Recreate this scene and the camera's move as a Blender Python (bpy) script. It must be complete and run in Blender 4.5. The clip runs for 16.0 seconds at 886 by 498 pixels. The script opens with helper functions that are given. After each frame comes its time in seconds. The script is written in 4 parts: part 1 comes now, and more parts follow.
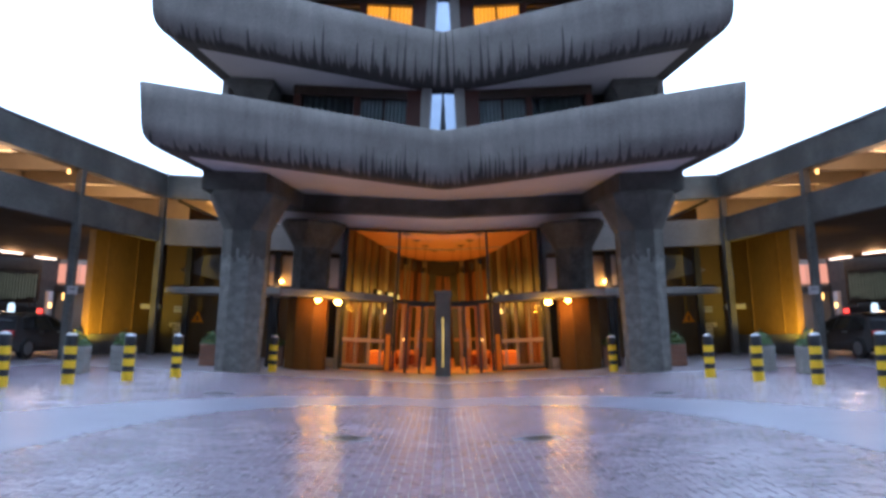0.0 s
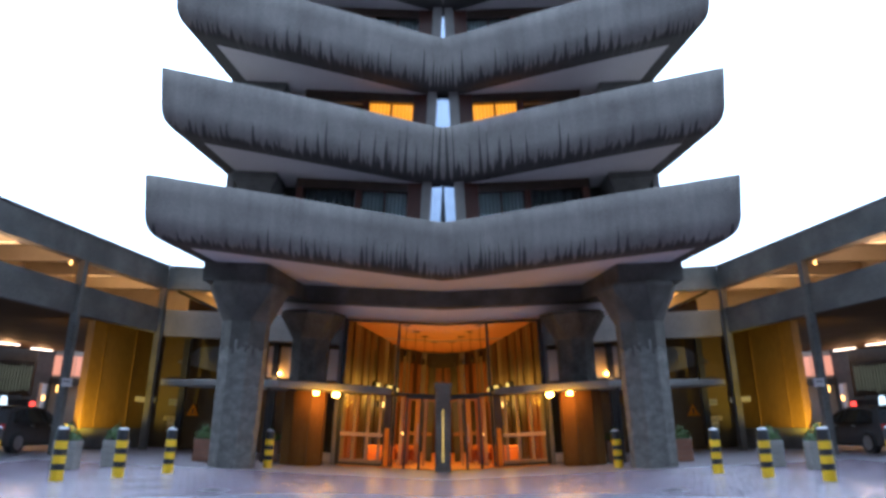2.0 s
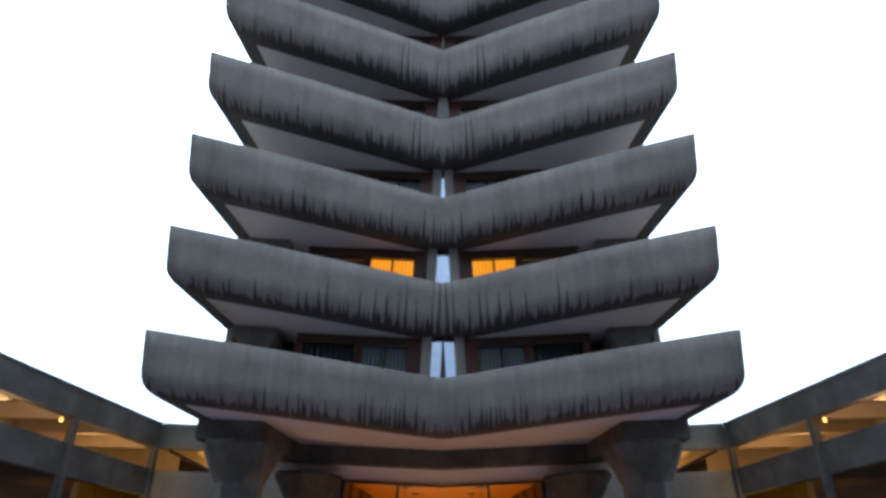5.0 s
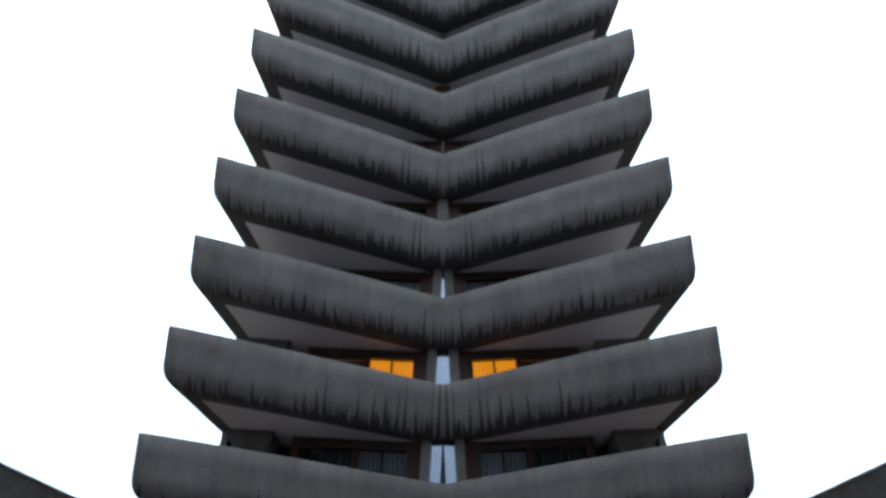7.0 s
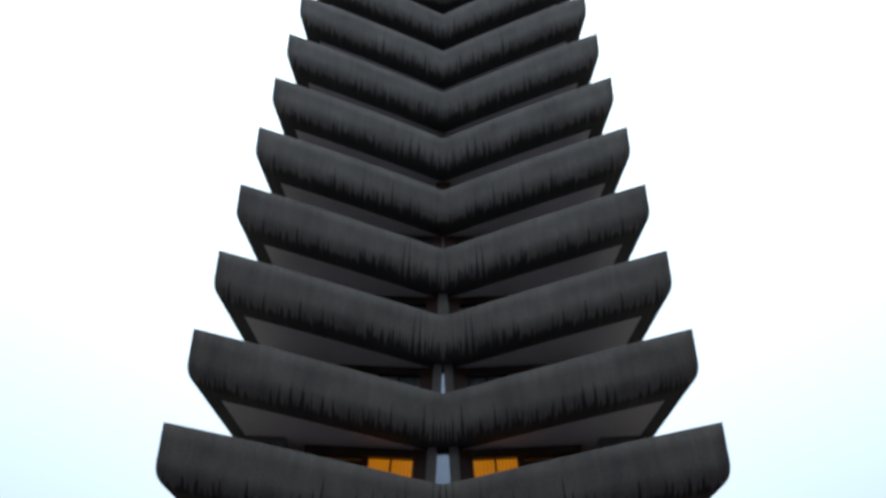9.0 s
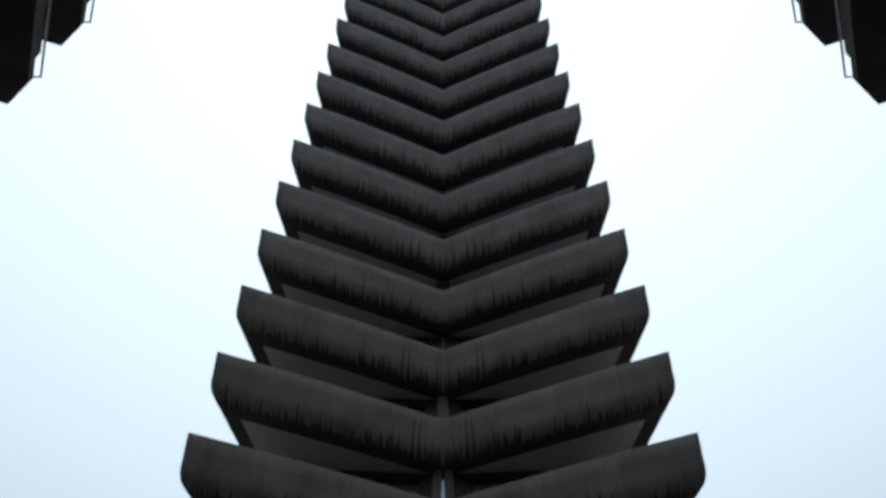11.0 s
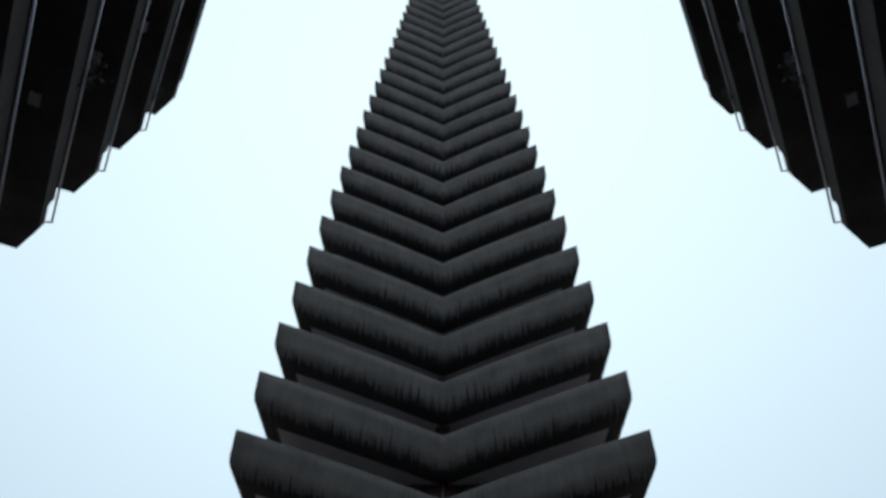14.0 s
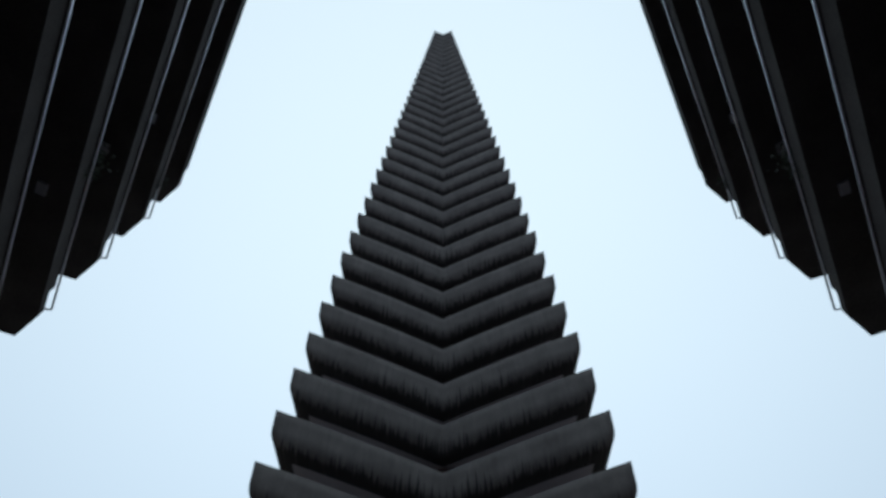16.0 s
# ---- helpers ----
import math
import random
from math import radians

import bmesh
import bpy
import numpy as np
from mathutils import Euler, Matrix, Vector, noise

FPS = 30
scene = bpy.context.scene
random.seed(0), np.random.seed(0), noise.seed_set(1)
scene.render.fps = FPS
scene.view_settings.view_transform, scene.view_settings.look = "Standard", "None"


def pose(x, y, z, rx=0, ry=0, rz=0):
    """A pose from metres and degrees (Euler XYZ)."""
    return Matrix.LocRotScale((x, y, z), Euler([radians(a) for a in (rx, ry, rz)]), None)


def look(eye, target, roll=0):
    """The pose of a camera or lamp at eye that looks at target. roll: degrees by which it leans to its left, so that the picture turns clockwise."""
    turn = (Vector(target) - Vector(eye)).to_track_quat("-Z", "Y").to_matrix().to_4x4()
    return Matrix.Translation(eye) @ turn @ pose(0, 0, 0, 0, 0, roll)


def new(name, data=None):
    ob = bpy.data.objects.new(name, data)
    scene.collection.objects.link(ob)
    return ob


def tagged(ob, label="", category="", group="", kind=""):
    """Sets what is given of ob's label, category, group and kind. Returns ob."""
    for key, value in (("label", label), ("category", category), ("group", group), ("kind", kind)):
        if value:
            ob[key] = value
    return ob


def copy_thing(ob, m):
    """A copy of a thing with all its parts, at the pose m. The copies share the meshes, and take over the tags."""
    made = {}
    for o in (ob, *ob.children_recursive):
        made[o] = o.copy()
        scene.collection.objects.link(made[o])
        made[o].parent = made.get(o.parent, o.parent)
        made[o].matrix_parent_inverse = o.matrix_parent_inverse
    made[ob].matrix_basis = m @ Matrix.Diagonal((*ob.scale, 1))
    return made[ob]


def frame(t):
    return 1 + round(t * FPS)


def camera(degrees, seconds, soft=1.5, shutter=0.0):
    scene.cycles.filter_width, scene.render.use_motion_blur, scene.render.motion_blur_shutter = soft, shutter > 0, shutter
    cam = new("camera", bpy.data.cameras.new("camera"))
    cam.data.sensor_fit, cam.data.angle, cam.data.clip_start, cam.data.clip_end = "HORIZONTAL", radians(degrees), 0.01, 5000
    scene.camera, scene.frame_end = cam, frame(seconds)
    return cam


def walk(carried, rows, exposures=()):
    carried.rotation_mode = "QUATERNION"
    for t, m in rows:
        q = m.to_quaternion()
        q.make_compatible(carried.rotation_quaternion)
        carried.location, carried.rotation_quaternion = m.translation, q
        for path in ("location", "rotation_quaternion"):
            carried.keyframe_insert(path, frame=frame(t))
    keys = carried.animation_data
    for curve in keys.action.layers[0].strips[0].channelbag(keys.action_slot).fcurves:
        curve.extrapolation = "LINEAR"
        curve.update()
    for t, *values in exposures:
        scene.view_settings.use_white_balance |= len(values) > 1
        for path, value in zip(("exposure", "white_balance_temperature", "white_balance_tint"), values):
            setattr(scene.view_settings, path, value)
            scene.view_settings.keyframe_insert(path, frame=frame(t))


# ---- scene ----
cam = camera(61.9, 16.0, soft=3.25)
# One tilt upwards from one spot, the holder leaning back as the view climbs: seconds, degrees above the horizon, metres back.
TILTS = [(0.0, 6.0, 0.0), (0.5, 7.24, 0.0), (1.0, 9.45, 0.0), (1.5, 11.54, 0.0), (2.0, 13.05, 0.0),
         (2.5, 14.42, 0.0), (3.0, 16.05, 0.0), (3.5, 18.05, 0.0), (4.0, 20.4, 0.0), (6.5, 31.01, -0.009),
         (7.0, 32.74, -0.03), (7.5, 34.53, -0.045), (8.0, 36.33, -0.06), (8.5, 38.19, -0.075), (9.0, 39.97, -0.09),
         (11.5, 49.56, -0.169), (12.0, 51.36, -0.184), (12.5, 53.08, -0.2), (13.0, 54.71, -0.21),
         (13.5, 56.52, -0.22), (14.0, 58.5, -0.232), (14.5, 60.46, -0.247), (15.0, 62.29, -0.263),
         (15.5, 63.91, -0.28), (16.0, 65.06, -0.3)]
EYE = Vector((0, 0, 1.6))
walk(cam, [(t, pose(0, y, 1.6, 90 + a)) for t, a, y in TILTS],
     exposures=[(0.0, 0.85, 5350, 14), (2.0, 0.9, 5450, 12), (4.0, 0.63, 5850, 10), (6.5, 0.17, 6400, 10), (9.0, -0.98, 6600, 10),
                (12.5, -1.67, 6800, 9), (14.0, -1.75, 6500, 6), (15.0, -1.82, 6450, 4), (16.0, -1.94, 6300, 9)])

# ---- light: an overcast dusk sky, a very soft low sun behind it ----
world = bpy.data.worlds.new("overcast_dusk")
scene.world = world
world.use_nodes = True
wn = world.node_tree.nodes
wl = world.node_tree.links
sky = wn.new("ShaderNodeTexSky")
sky.sky_type, sky.sun_disc = "NISHITA", False
sky.sun_elevation, sky.sun_rotation = radians(16), 0.0
sky.air_density, sky.dust_density, sky.ozone_density = 1.0, 2.0, 1.0
wbg = wn["Background"]
wbg.inputs["Strength"].default_value = 0.12
# an overcast dome: the zenith brighter than the horizon, and the sunset side beyond the tower brighter than the other
dome = wn.new("ShaderNodeTexCoord")
split = wn.new("ShaderNodeSeparateXYZ")
wl.new(dome.outputs["Generated"], split.inputs[0])
ramp = wn.new("ShaderNodeMapRange")
ramp.inputs["From Min"].default_value, ramp.inputs["From Max"].default_value = 0.0, 1.0
ramp.inputs["To Min"].default_value, ramp.inputs["To Max"].default_value = 0.15, 1.04
wl.new(split.outputs["Z"], ramp.inputs["Value"])
tint = wn.new("ShaderNodeMix")
tint.data_type, tint.blend_type = "RGBA", "MULTIPLY"
tint.inputs["Factor"].default_value = 1.0
hue = wn.new("ShaderNodeMix")
hue.data_type = "RGBA"
hue.inputs["A"].default_value, hue.inputs["B"].default_value = (20.0, 26.7, 35.0, 1), (24.5, 29.0, 31.5, 1)
wl.new(split.outputs["Z"], hue.inputs["Factor"])
wl.new(hue.outputs["Result"], tint.inputs["A"])
west = wn.new("ShaderNodeMapRange")
west.inputs["From Min"].default_value, west.inputs["From Max"].default_value = -1.0, 1.0
west.inputs["To Min"].default_value, west.inputs["To Max"].default_value = 0.6, 1.48
wl.new(split.outputs["Y"], west.inputs["Value"])
both = wn.new("ShaderNodeMath")
both.operation = "MULTIPLY"
wl.new(ramp.outputs[0], both.inputs[0])
wl.new(west.outputs[0], both.inputs[1])
wl.new(both.outputs[0], tint.inputs["B"])
cloud = wn.new("ShaderNodeMix")
cloud.data_type = "RGBA"
cloud.inputs["Factor"].default_value = 0.88
wl.new(tint.outputs["Result"], cloud.inputs["B"])
wl.new(sky.outputs[0], cloud.inputs["A"])
wl.new(cloud.outputs["Result"], wbg.inputs["Color"])
sun = new("sun", bpy.data.lights.new("sun", "SUN"))
sun.data.energy, sun.data.angle, sun.data.color = 0.2, radians(25), (1.0, 0.95, 0.9)
sun.matrix_world = look((0, 0, 60), (0, -20, 54))


# ---- materials ----
def material(name, colors, rough=0.7, metal=0.0, scale=3.0, fine=40.0, bump=0.2, spec=0.5, vary=0.0, stretch=(1, 1, 1)):
    """Colours mixed by a broad and a fine noise, with a fine relief."""
    m = bpy.data.materials.new(name)
    m.use_nodes = True
    n, l = m.node_tree.nodes, m.node_tree.links
    b = n["Principled BSDF"]
    b.inputs["Roughness"].default_value, b.inputs["Metallic"].default_value = rough, metal
    b.inputs["Specular IOR Level"].default_value = spec
    tc = n.new("ShaderNodeTexCoord")
    mp = n.new("ShaderNodeMapping")
    mp.inputs["Scale"].default_value = stretch
    l.new(tc.outputs["Object"], mp.inputs["Vector"])
    broad = n.new("ShaderNodeTexNoise")
    broad.inputs["Scale"].default_value, broad.inputs["Detail"].default_value = scale, 5
    grain = n.new("ShaderNodeTexNoise")
    grain.inputs["Scale"].default_value, grain.inputs["Detail"].default_value = fine, 4
    for t in (broad, grain):
        l.new(mp.outputs[0], t.inputs["Vector"])
    mix = n.new("ShaderNodeMath")
    mix.operation = "MULTIPLY_ADD"
    mix.inputs[1].default_value = 0.45
    l.new(grain.outputs["Fac"], mix.inputs[0])
    half = n.new("ShaderNodeMath")
    half.operation = "MULTIPLY"
    half.inputs[1].default_value = 0.55
    l.new(broad.outputs["Fac"], half.inputs[0])
    l.new(half.outputs[0], mix.inputs[2])
    ramp = n.new("ShaderNodeValToRGB")
    e = ramp.color_ramp.elements
    e[0].position, e[1].position = 0.33, 0.67
    e[0].color, e[1].color = (*colors[0], 1), (*colors[-1], 1)
    if len(colors) == 3:
        mid = ramp.color_ramp.elements.new(0.5)
        mid.color = (*colors[1], 1)
    l.new(mix.outputs[0], ramp.inputs[0])
    out = ramp.outputs[0]
    if vary:
        info = n.new("ShaderNodeObjectInfo")
        geo = n.new("ShaderNodeNewGeometry")
        add = n.new("ShaderNodeMath")
        add.operation = "ADD"
        l.new(info.outputs["Random"], add.inputs[0])
        l.new(geo.outputs["Random Per Island"], add.inputs[1])
        fr = n.new("ShaderNodeMath")
        fr.operation = "FRACT"
        l.new(add.outputs[0], fr.inputs[0])
        hsv = n.new("ShaderNodeHueSaturation")
        mr = n.new("ShaderNodeMapRange")
        mr.inputs["To Min"].default_value, mr.inputs["To Max"].default_value = 1 - vary, 1 + vary
        l.new(fr.outputs[0], mr.inputs["Value"])
        l.new(mr.outputs[0], hsv.inputs["Value"])
        l.new(out, hsv.inputs["Color"])
        out = hsv.outputs[0]
    l.new(out, b.inputs["Base Color"])
    bp = n.new("ShaderNodeBump")
    bp.inputs["Strength"].default_value, bp.inputs["Distance"].default_value = bump, 0.02
    l.new(grain.outputs["Fac"], bp.inputs["Height"])
    l.new(bp.outputs[0], b.inputs["Normal"])
    return m


def glow(name, color, strength):
    m = bpy.data.materials.new(name)
    m.use_nodes = True
    b = m.node_tree.nodes["Principled BSDF"]
    b.inputs["Base Color"].default_value = (0.08, 0.08, 0.08, 1)
    b.inputs["Emission Color"].default_value, b.inputs["Emission Strength"].default_value = (*color, 1), strength
    return m


def glass(name, tint=(1, 1, 1), rough=0.0):
    """Thin pane: clear, with a mirror sheen that grows at grazing angles."""
    m = bpy.data.materials.new(name)
    m.use_nodes = True
    n, l = m.node_tree.nodes, m.node_tree.links
    n.remove(n["Principled BSDF"])
    mix = n.new("ShaderNodeMixShader")
    clear, gloss, fres = n.new("ShaderNodeBsdfTransparent"), n.new("ShaderNodeBsdfGlossy"), n.new("ShaderNodeFresnel")
    fres.inputs["IOR"].default_value = 1.2
    clear.inputs[0].default_value = (*tint, 1)
    gloss.inputs["Roughness"].default_value = rough
    l.new(fres.outputs[0], mix.inputs[0])
    l.new(clear.outputs[0], mix.inputs[1])
    l.new(gloss.outputs[0], mix.inputs[2])
    l.new(mix.outputs[0], n["Material Output"].inputs[0])
    return m


CONCRETE = material("board_marked_concrete", [(0.128, 0.11, 0.101), (0.19, 0.167, 0.154), (0.253, 0.225, 0.206)], 0.85, scale=0.8, fine=25, bump=0.35)
DARK_CONCRETE = material("deep_grey_concrete", [(0.056, 0.053, 0.049), (0.112, 0.106, 0.099), (0.19, 0.179, 0.166)], 0.85, scale=0.9, fine=25, bump=0.35)
ROUGH_CONCRETE = material("pick_hammered_concrete", [(0.095, 0.089, 0.081), (0.155, 0.146, 0.134), (0.265, 0.25, 0.232)], 0.9, scale=3.4, fine=42, bump=1.6, stretch=(1, 1, 1.3))
# Darker than the front shafts: shade under the tower is put into this colour.
COLUMN_HEAD = material("shaded_head_concrete", [(0.045, 0.041, 0.035), (0.078, 0.072, 0.063), (0.125, 0.116, 0.103)], 0.88, scale=1.4, fine=30, bump=0.5)
SOFFIT = material("painted_soffit", [(0.47, 0.43, 0.435), (0.57, 0.525, 0.535)], 0.8, scale=0.7, fine=20, bump=0.1)
LIT_SOFFIT = material("warm_lit_soffit", [(0.66, 0.57, 0.55), (0.74, 0.65, 0.63)], 0.75, scale=0.7, fine=20, bump=0.1)
TIMBER = material("red_brown_timber", [(0.06, 0.018, 0.01), (0.12, 0.035, 0.02)], 0.5, scale=3, fine=30, bump=0.1, stretch=(1, 1, 0.1))
DARK = material("dark_metal", [(0.012, 0.012, 0.013), (0.03, 0.03, 0.032)], 0.45, scale=4, fine=60, bump=0.05)
STEEL = material("grey_steel", [(0.2, 0.2, 0.21), (0.3, 0.3, 0.31)], 0.4, 0.8, scale=4, fine=60, bump=0.05)
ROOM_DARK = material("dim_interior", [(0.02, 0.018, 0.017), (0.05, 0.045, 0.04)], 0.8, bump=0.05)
CURTAIN = material("pale_curtain", [(0.45, 0.5, 0.51), (0.7, 0.74, 0.75)], 0.9, scale=1, fine=6, bump=0.4, stretch=(6, 6, 0.2))
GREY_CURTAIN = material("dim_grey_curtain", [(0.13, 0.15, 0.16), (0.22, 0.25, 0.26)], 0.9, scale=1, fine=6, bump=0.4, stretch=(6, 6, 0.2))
PAVER = material("brick_paver", [(0.125, 0.095, 0.122), (0.18, 0.142, 0.178), (0.25, 0.205, 0.25)], 0.26, scale=1.2, fine=50, bump=0.08, vary=0.13, spec=0.75)
JOINT = material("paving_bed", [(0.14, 0.125, 0.15), (0.26, 0.235, 0.27)], 0.4, scale=0.6, fine=30, bump=0.15)
LANE = material("smooth_asphalt_lane", [(0.145, 0.137, 0.178), (0.21, 0.198, 0.25)], 0.36, scale=0.9, fine=60, bump=0.08, spec=0.7)
YELLOW = material("yellow_paint", [(0.72, 0.42, 0.005), (0.85, 0.55, 0.01)], 0.45, scale=5, fine=50, bump=0.08)
BLACK = material("black_paint", [(0.012, 0.012, 0.014), (0.03, 0.03, 0.034)], 0.45, scale=5, fine=50, bump=0.08)
CAP = material("grey_cap", [(0.3, 0.3, 0.33), (0.42, 0.42, 0.46)], 0.4, bump=0.05)
PLANTER = material("planter_concrete", [(0.2, 0.19, 0.18), (0.32, 0.3, 0.28)], 0.85, scale=3, fine=30, bump=0.4)
TERRACOTTA = material("terracotta_planter", [(0.2, 0.1, 0.07), (0.3, 0.16, 0.11)], 0.85, scale=3, fine=30, bump=0.4)
LEAF = material("leaves", [(0.03, 0.07, 0.02), (0.1, 0.17, 0.05)], 0.6, scale=6, fine=30, bump=0.1, vary=0.4)
DARK_LEAF = material("dark_leaves", [(0.012, 0.02, 0.01), (0.035, 0.05, 0.025)], 0.7, scale=6, fine=30, bump=0.1, vary=0.4)
SOIL = material("soil", [(0.02, 0.015, 0.01), (0.05, 0.04, 0.03)], 0.95, bump=0.5)
CAR_PAINT = material("dark_car_paint", [(0.09, 0.086, 0.09), (0.115, 0.11, 0.115)], 0.2, 0.4, bump=0.0)
SMOKED = material("smoked_oak_board", [(0.06, 0.03, 0.01), (0.12, 0.06, 0.018)], 0.4, scale=2, fine=30, bump=0.05, stretch=(3, 3, 0.2))
GREENISH = material("grey_green_board", [(0.035, 0.036, 0.027), (0.075, 0.076, 0.058)], 0.3, scale=1, fine=20, bump=0.05)
# Orange-brown of the back columns' feet: lamplight on concrete, put into the colour.
LAMPLIT_FOOT = material("lamplit_brown_concrete", [(0.085, 0.034, 0.006), (0.14, 0.058, 0.01)], 0.75, spec=0.15, scale=1.5, fine=20, bump=0.1, stretch=(2, 2, 0.4))
RUBBER = material("rubber", [(0.01, 0.01, 0.01), (0.02, 0.02, 0.02)], 0.8, bump=0.1)
ALLOY = material("alloy", [(0.35, 0.35, 0.36), (0.45, 0.45, 0.46)], 0.35, 0.8, bump=0.0)
TAIL = material("tail_light", [(0.4, 0.02, 0.02), (0.5, 0.03, 0.03)], 0.2, bump=0.0)
DARK_GLASS = material("tinted_glass", [(0.02, 0.022, 0.024), (0.03, 0.032, 0.035)], 0.05, bump=0.0)
WALL_PAINT = material("ochre_tile_wall", [(0.17, 0.09, 0.012), (0.27, 0.148, 0.022)], 0.45, scale=0.8, fine=12, bump=0.15, stretch=(1, 1, 0.3))
REAR_WALL = material("brown_rear_wall", [(0.075, 0.045, 0.018), (0.13, 0.078, 0.03)], 0.5, scale=0.8, fine=12, bump=0.15)
CANOPY = material("grey_canopy_concrete", [(0.15, 0.142, 0.138), (0.24, 0.23, 0.225)], 0.75, scale=1.2, fine=30, bump=0.2)
CEILING = material("pale_ceiling", [(0.5, 0.42, 0.32), (0.58, 0.5, 0.4)], 0.8, bump=0.05)
WOOD = material("orange_wood", [(0.22, 0.09, 0.035), (0.34, 0.15, 0.055)], 0.4, scale=2, fine=30, bump=0.05, stretch=(3, 3, 0.2))
GREY_PANEL = material("grey_panel", [(0.16, 0.15, 0.13), (0.24, 0.22, 0.2)], 0.5, scale=1, fine=20, bump=0.05)
BROWN_PANEL = material("dark_brown_panel", [(0.035, 0.02, 0.012), (0.07, 0.04, 0.025)], 0.4, scale=2, fine=30, bump=0.05)
ORANGE = material("orange_upholstery", [(0.75, 0.22, 0.012), (0.85, 0.29, 0.018)], 0.8, spec=0.15, fine=80, bump=0.2)
DARK_RED = material("dark_red_upholstery", [(0.16, 0.025, 0.008), (0.24, 0.04, 0.012)], 0.8, spec=0.15, fine=80, bump=0.2)
RED_WOOD = material("red_brown_door_wood", [(0.2, 0.06, 0.02), (0.3, 0.095, 0.03)], 0.4, scale=2, fine=30, bump=0.05, stretch=(3, 3, 0.2))
PAPER = material("pale_yellow_paper", [(0.72, 0.6, 0.32), (0.8, 0.7, 0.42)], 0.7, bump=0.03)
BLUE_SIGN = material("blue_grey_sign", [(0.22, 0.24, 0.36), (0.32, 0.33, 0.44)], 0.5, bump=0.03)
LOBBY_FLOOR = material("polished_lobby_floor", [(0.66, 0.25, 0.03), (0.76, 0.31, 0.04)], 0.45, bump=0.03)
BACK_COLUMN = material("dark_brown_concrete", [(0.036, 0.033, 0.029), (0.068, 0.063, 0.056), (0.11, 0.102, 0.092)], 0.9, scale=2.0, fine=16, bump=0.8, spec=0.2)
# Pale peach of mullions, rails and sill: skylight from the front, in the colour.
PEACH = material("skylit_mullion", [(0.42, 0.27, 0.17), (0.52, 0.34, 0.22)], 0.6, scale=2, fine=30, bump=0.05)
DECK_CEILING = material("brown_deck_ceiling", [(0.045, 0.022, 0.007), (0.08, 0.042, 0.014)], 0.8, spec=0.15, scale=0.7, fine=15, bump=0.15)
GLASS = glass("clear_glass", (0.92, 0.94, 0.94))
SKY_PANE = material("mirror_coated_glass", [(0.36, 0.39, 0.47), (0.44, 0.47, 0.55)], 0.12, 0.9, scale=0.5, fine=3, bump=0.02)
LOBBY_CEILING = material("orange_lobby_ceiling", [(0.64, 0.28, 0.035), (0.72, 0.32, 0.045)], 0.6, bump=0.03)
BLOCK = material("near_black_concrete", [(0.037, 0.032, 0.03), (0.085, 0.075, 0.07)], 0.9, scale=0.8, fine=25, bump=0.3, spec=0.2)
RAIL = material("pale_galvanised_tube", [(0.8, 0.82, 0.86), (0.9, 0.91, 0.94)], 0.3, 0.9, scale=4, fine=60, bump=0.05)
RED_GLOW = glow("red_sign_light", (1.0, 0.05, 0.03), 1.5)
WHITE_GLOW = glow("white_sign_light", (0.75, 0.95, 1.0), 0.9)
PALE_GLOW = glow("lit_facade", (1.0, 0.36, 0.2), 0.5)
SLIT_GLOW = glow("lit_window_slit", (0.8, 0.85, 0.55), 0.16)
LAMP_GLOW = glow("warm_lamp", (1.0, 0.43, 0.06), 26)
STAND_GLOW = glow("small_lamp", (1.0, 0.5, 0.1), 3.0)
SCONCE_GLOW = glow("dim_sconce", (1.0, 0.62, 0.12), 0.9)
STRIP_GLOW = glow("lit_strip", (1.0, 0.62, 0.12), 1.0)
TUBE_GLOW = glow("tube_lamp", (1.0, 0.74, 0.5), 4)
WINDOW_GLOW = glow("lit_curtain", (1.0, 0.33, 0.015), 0.75)



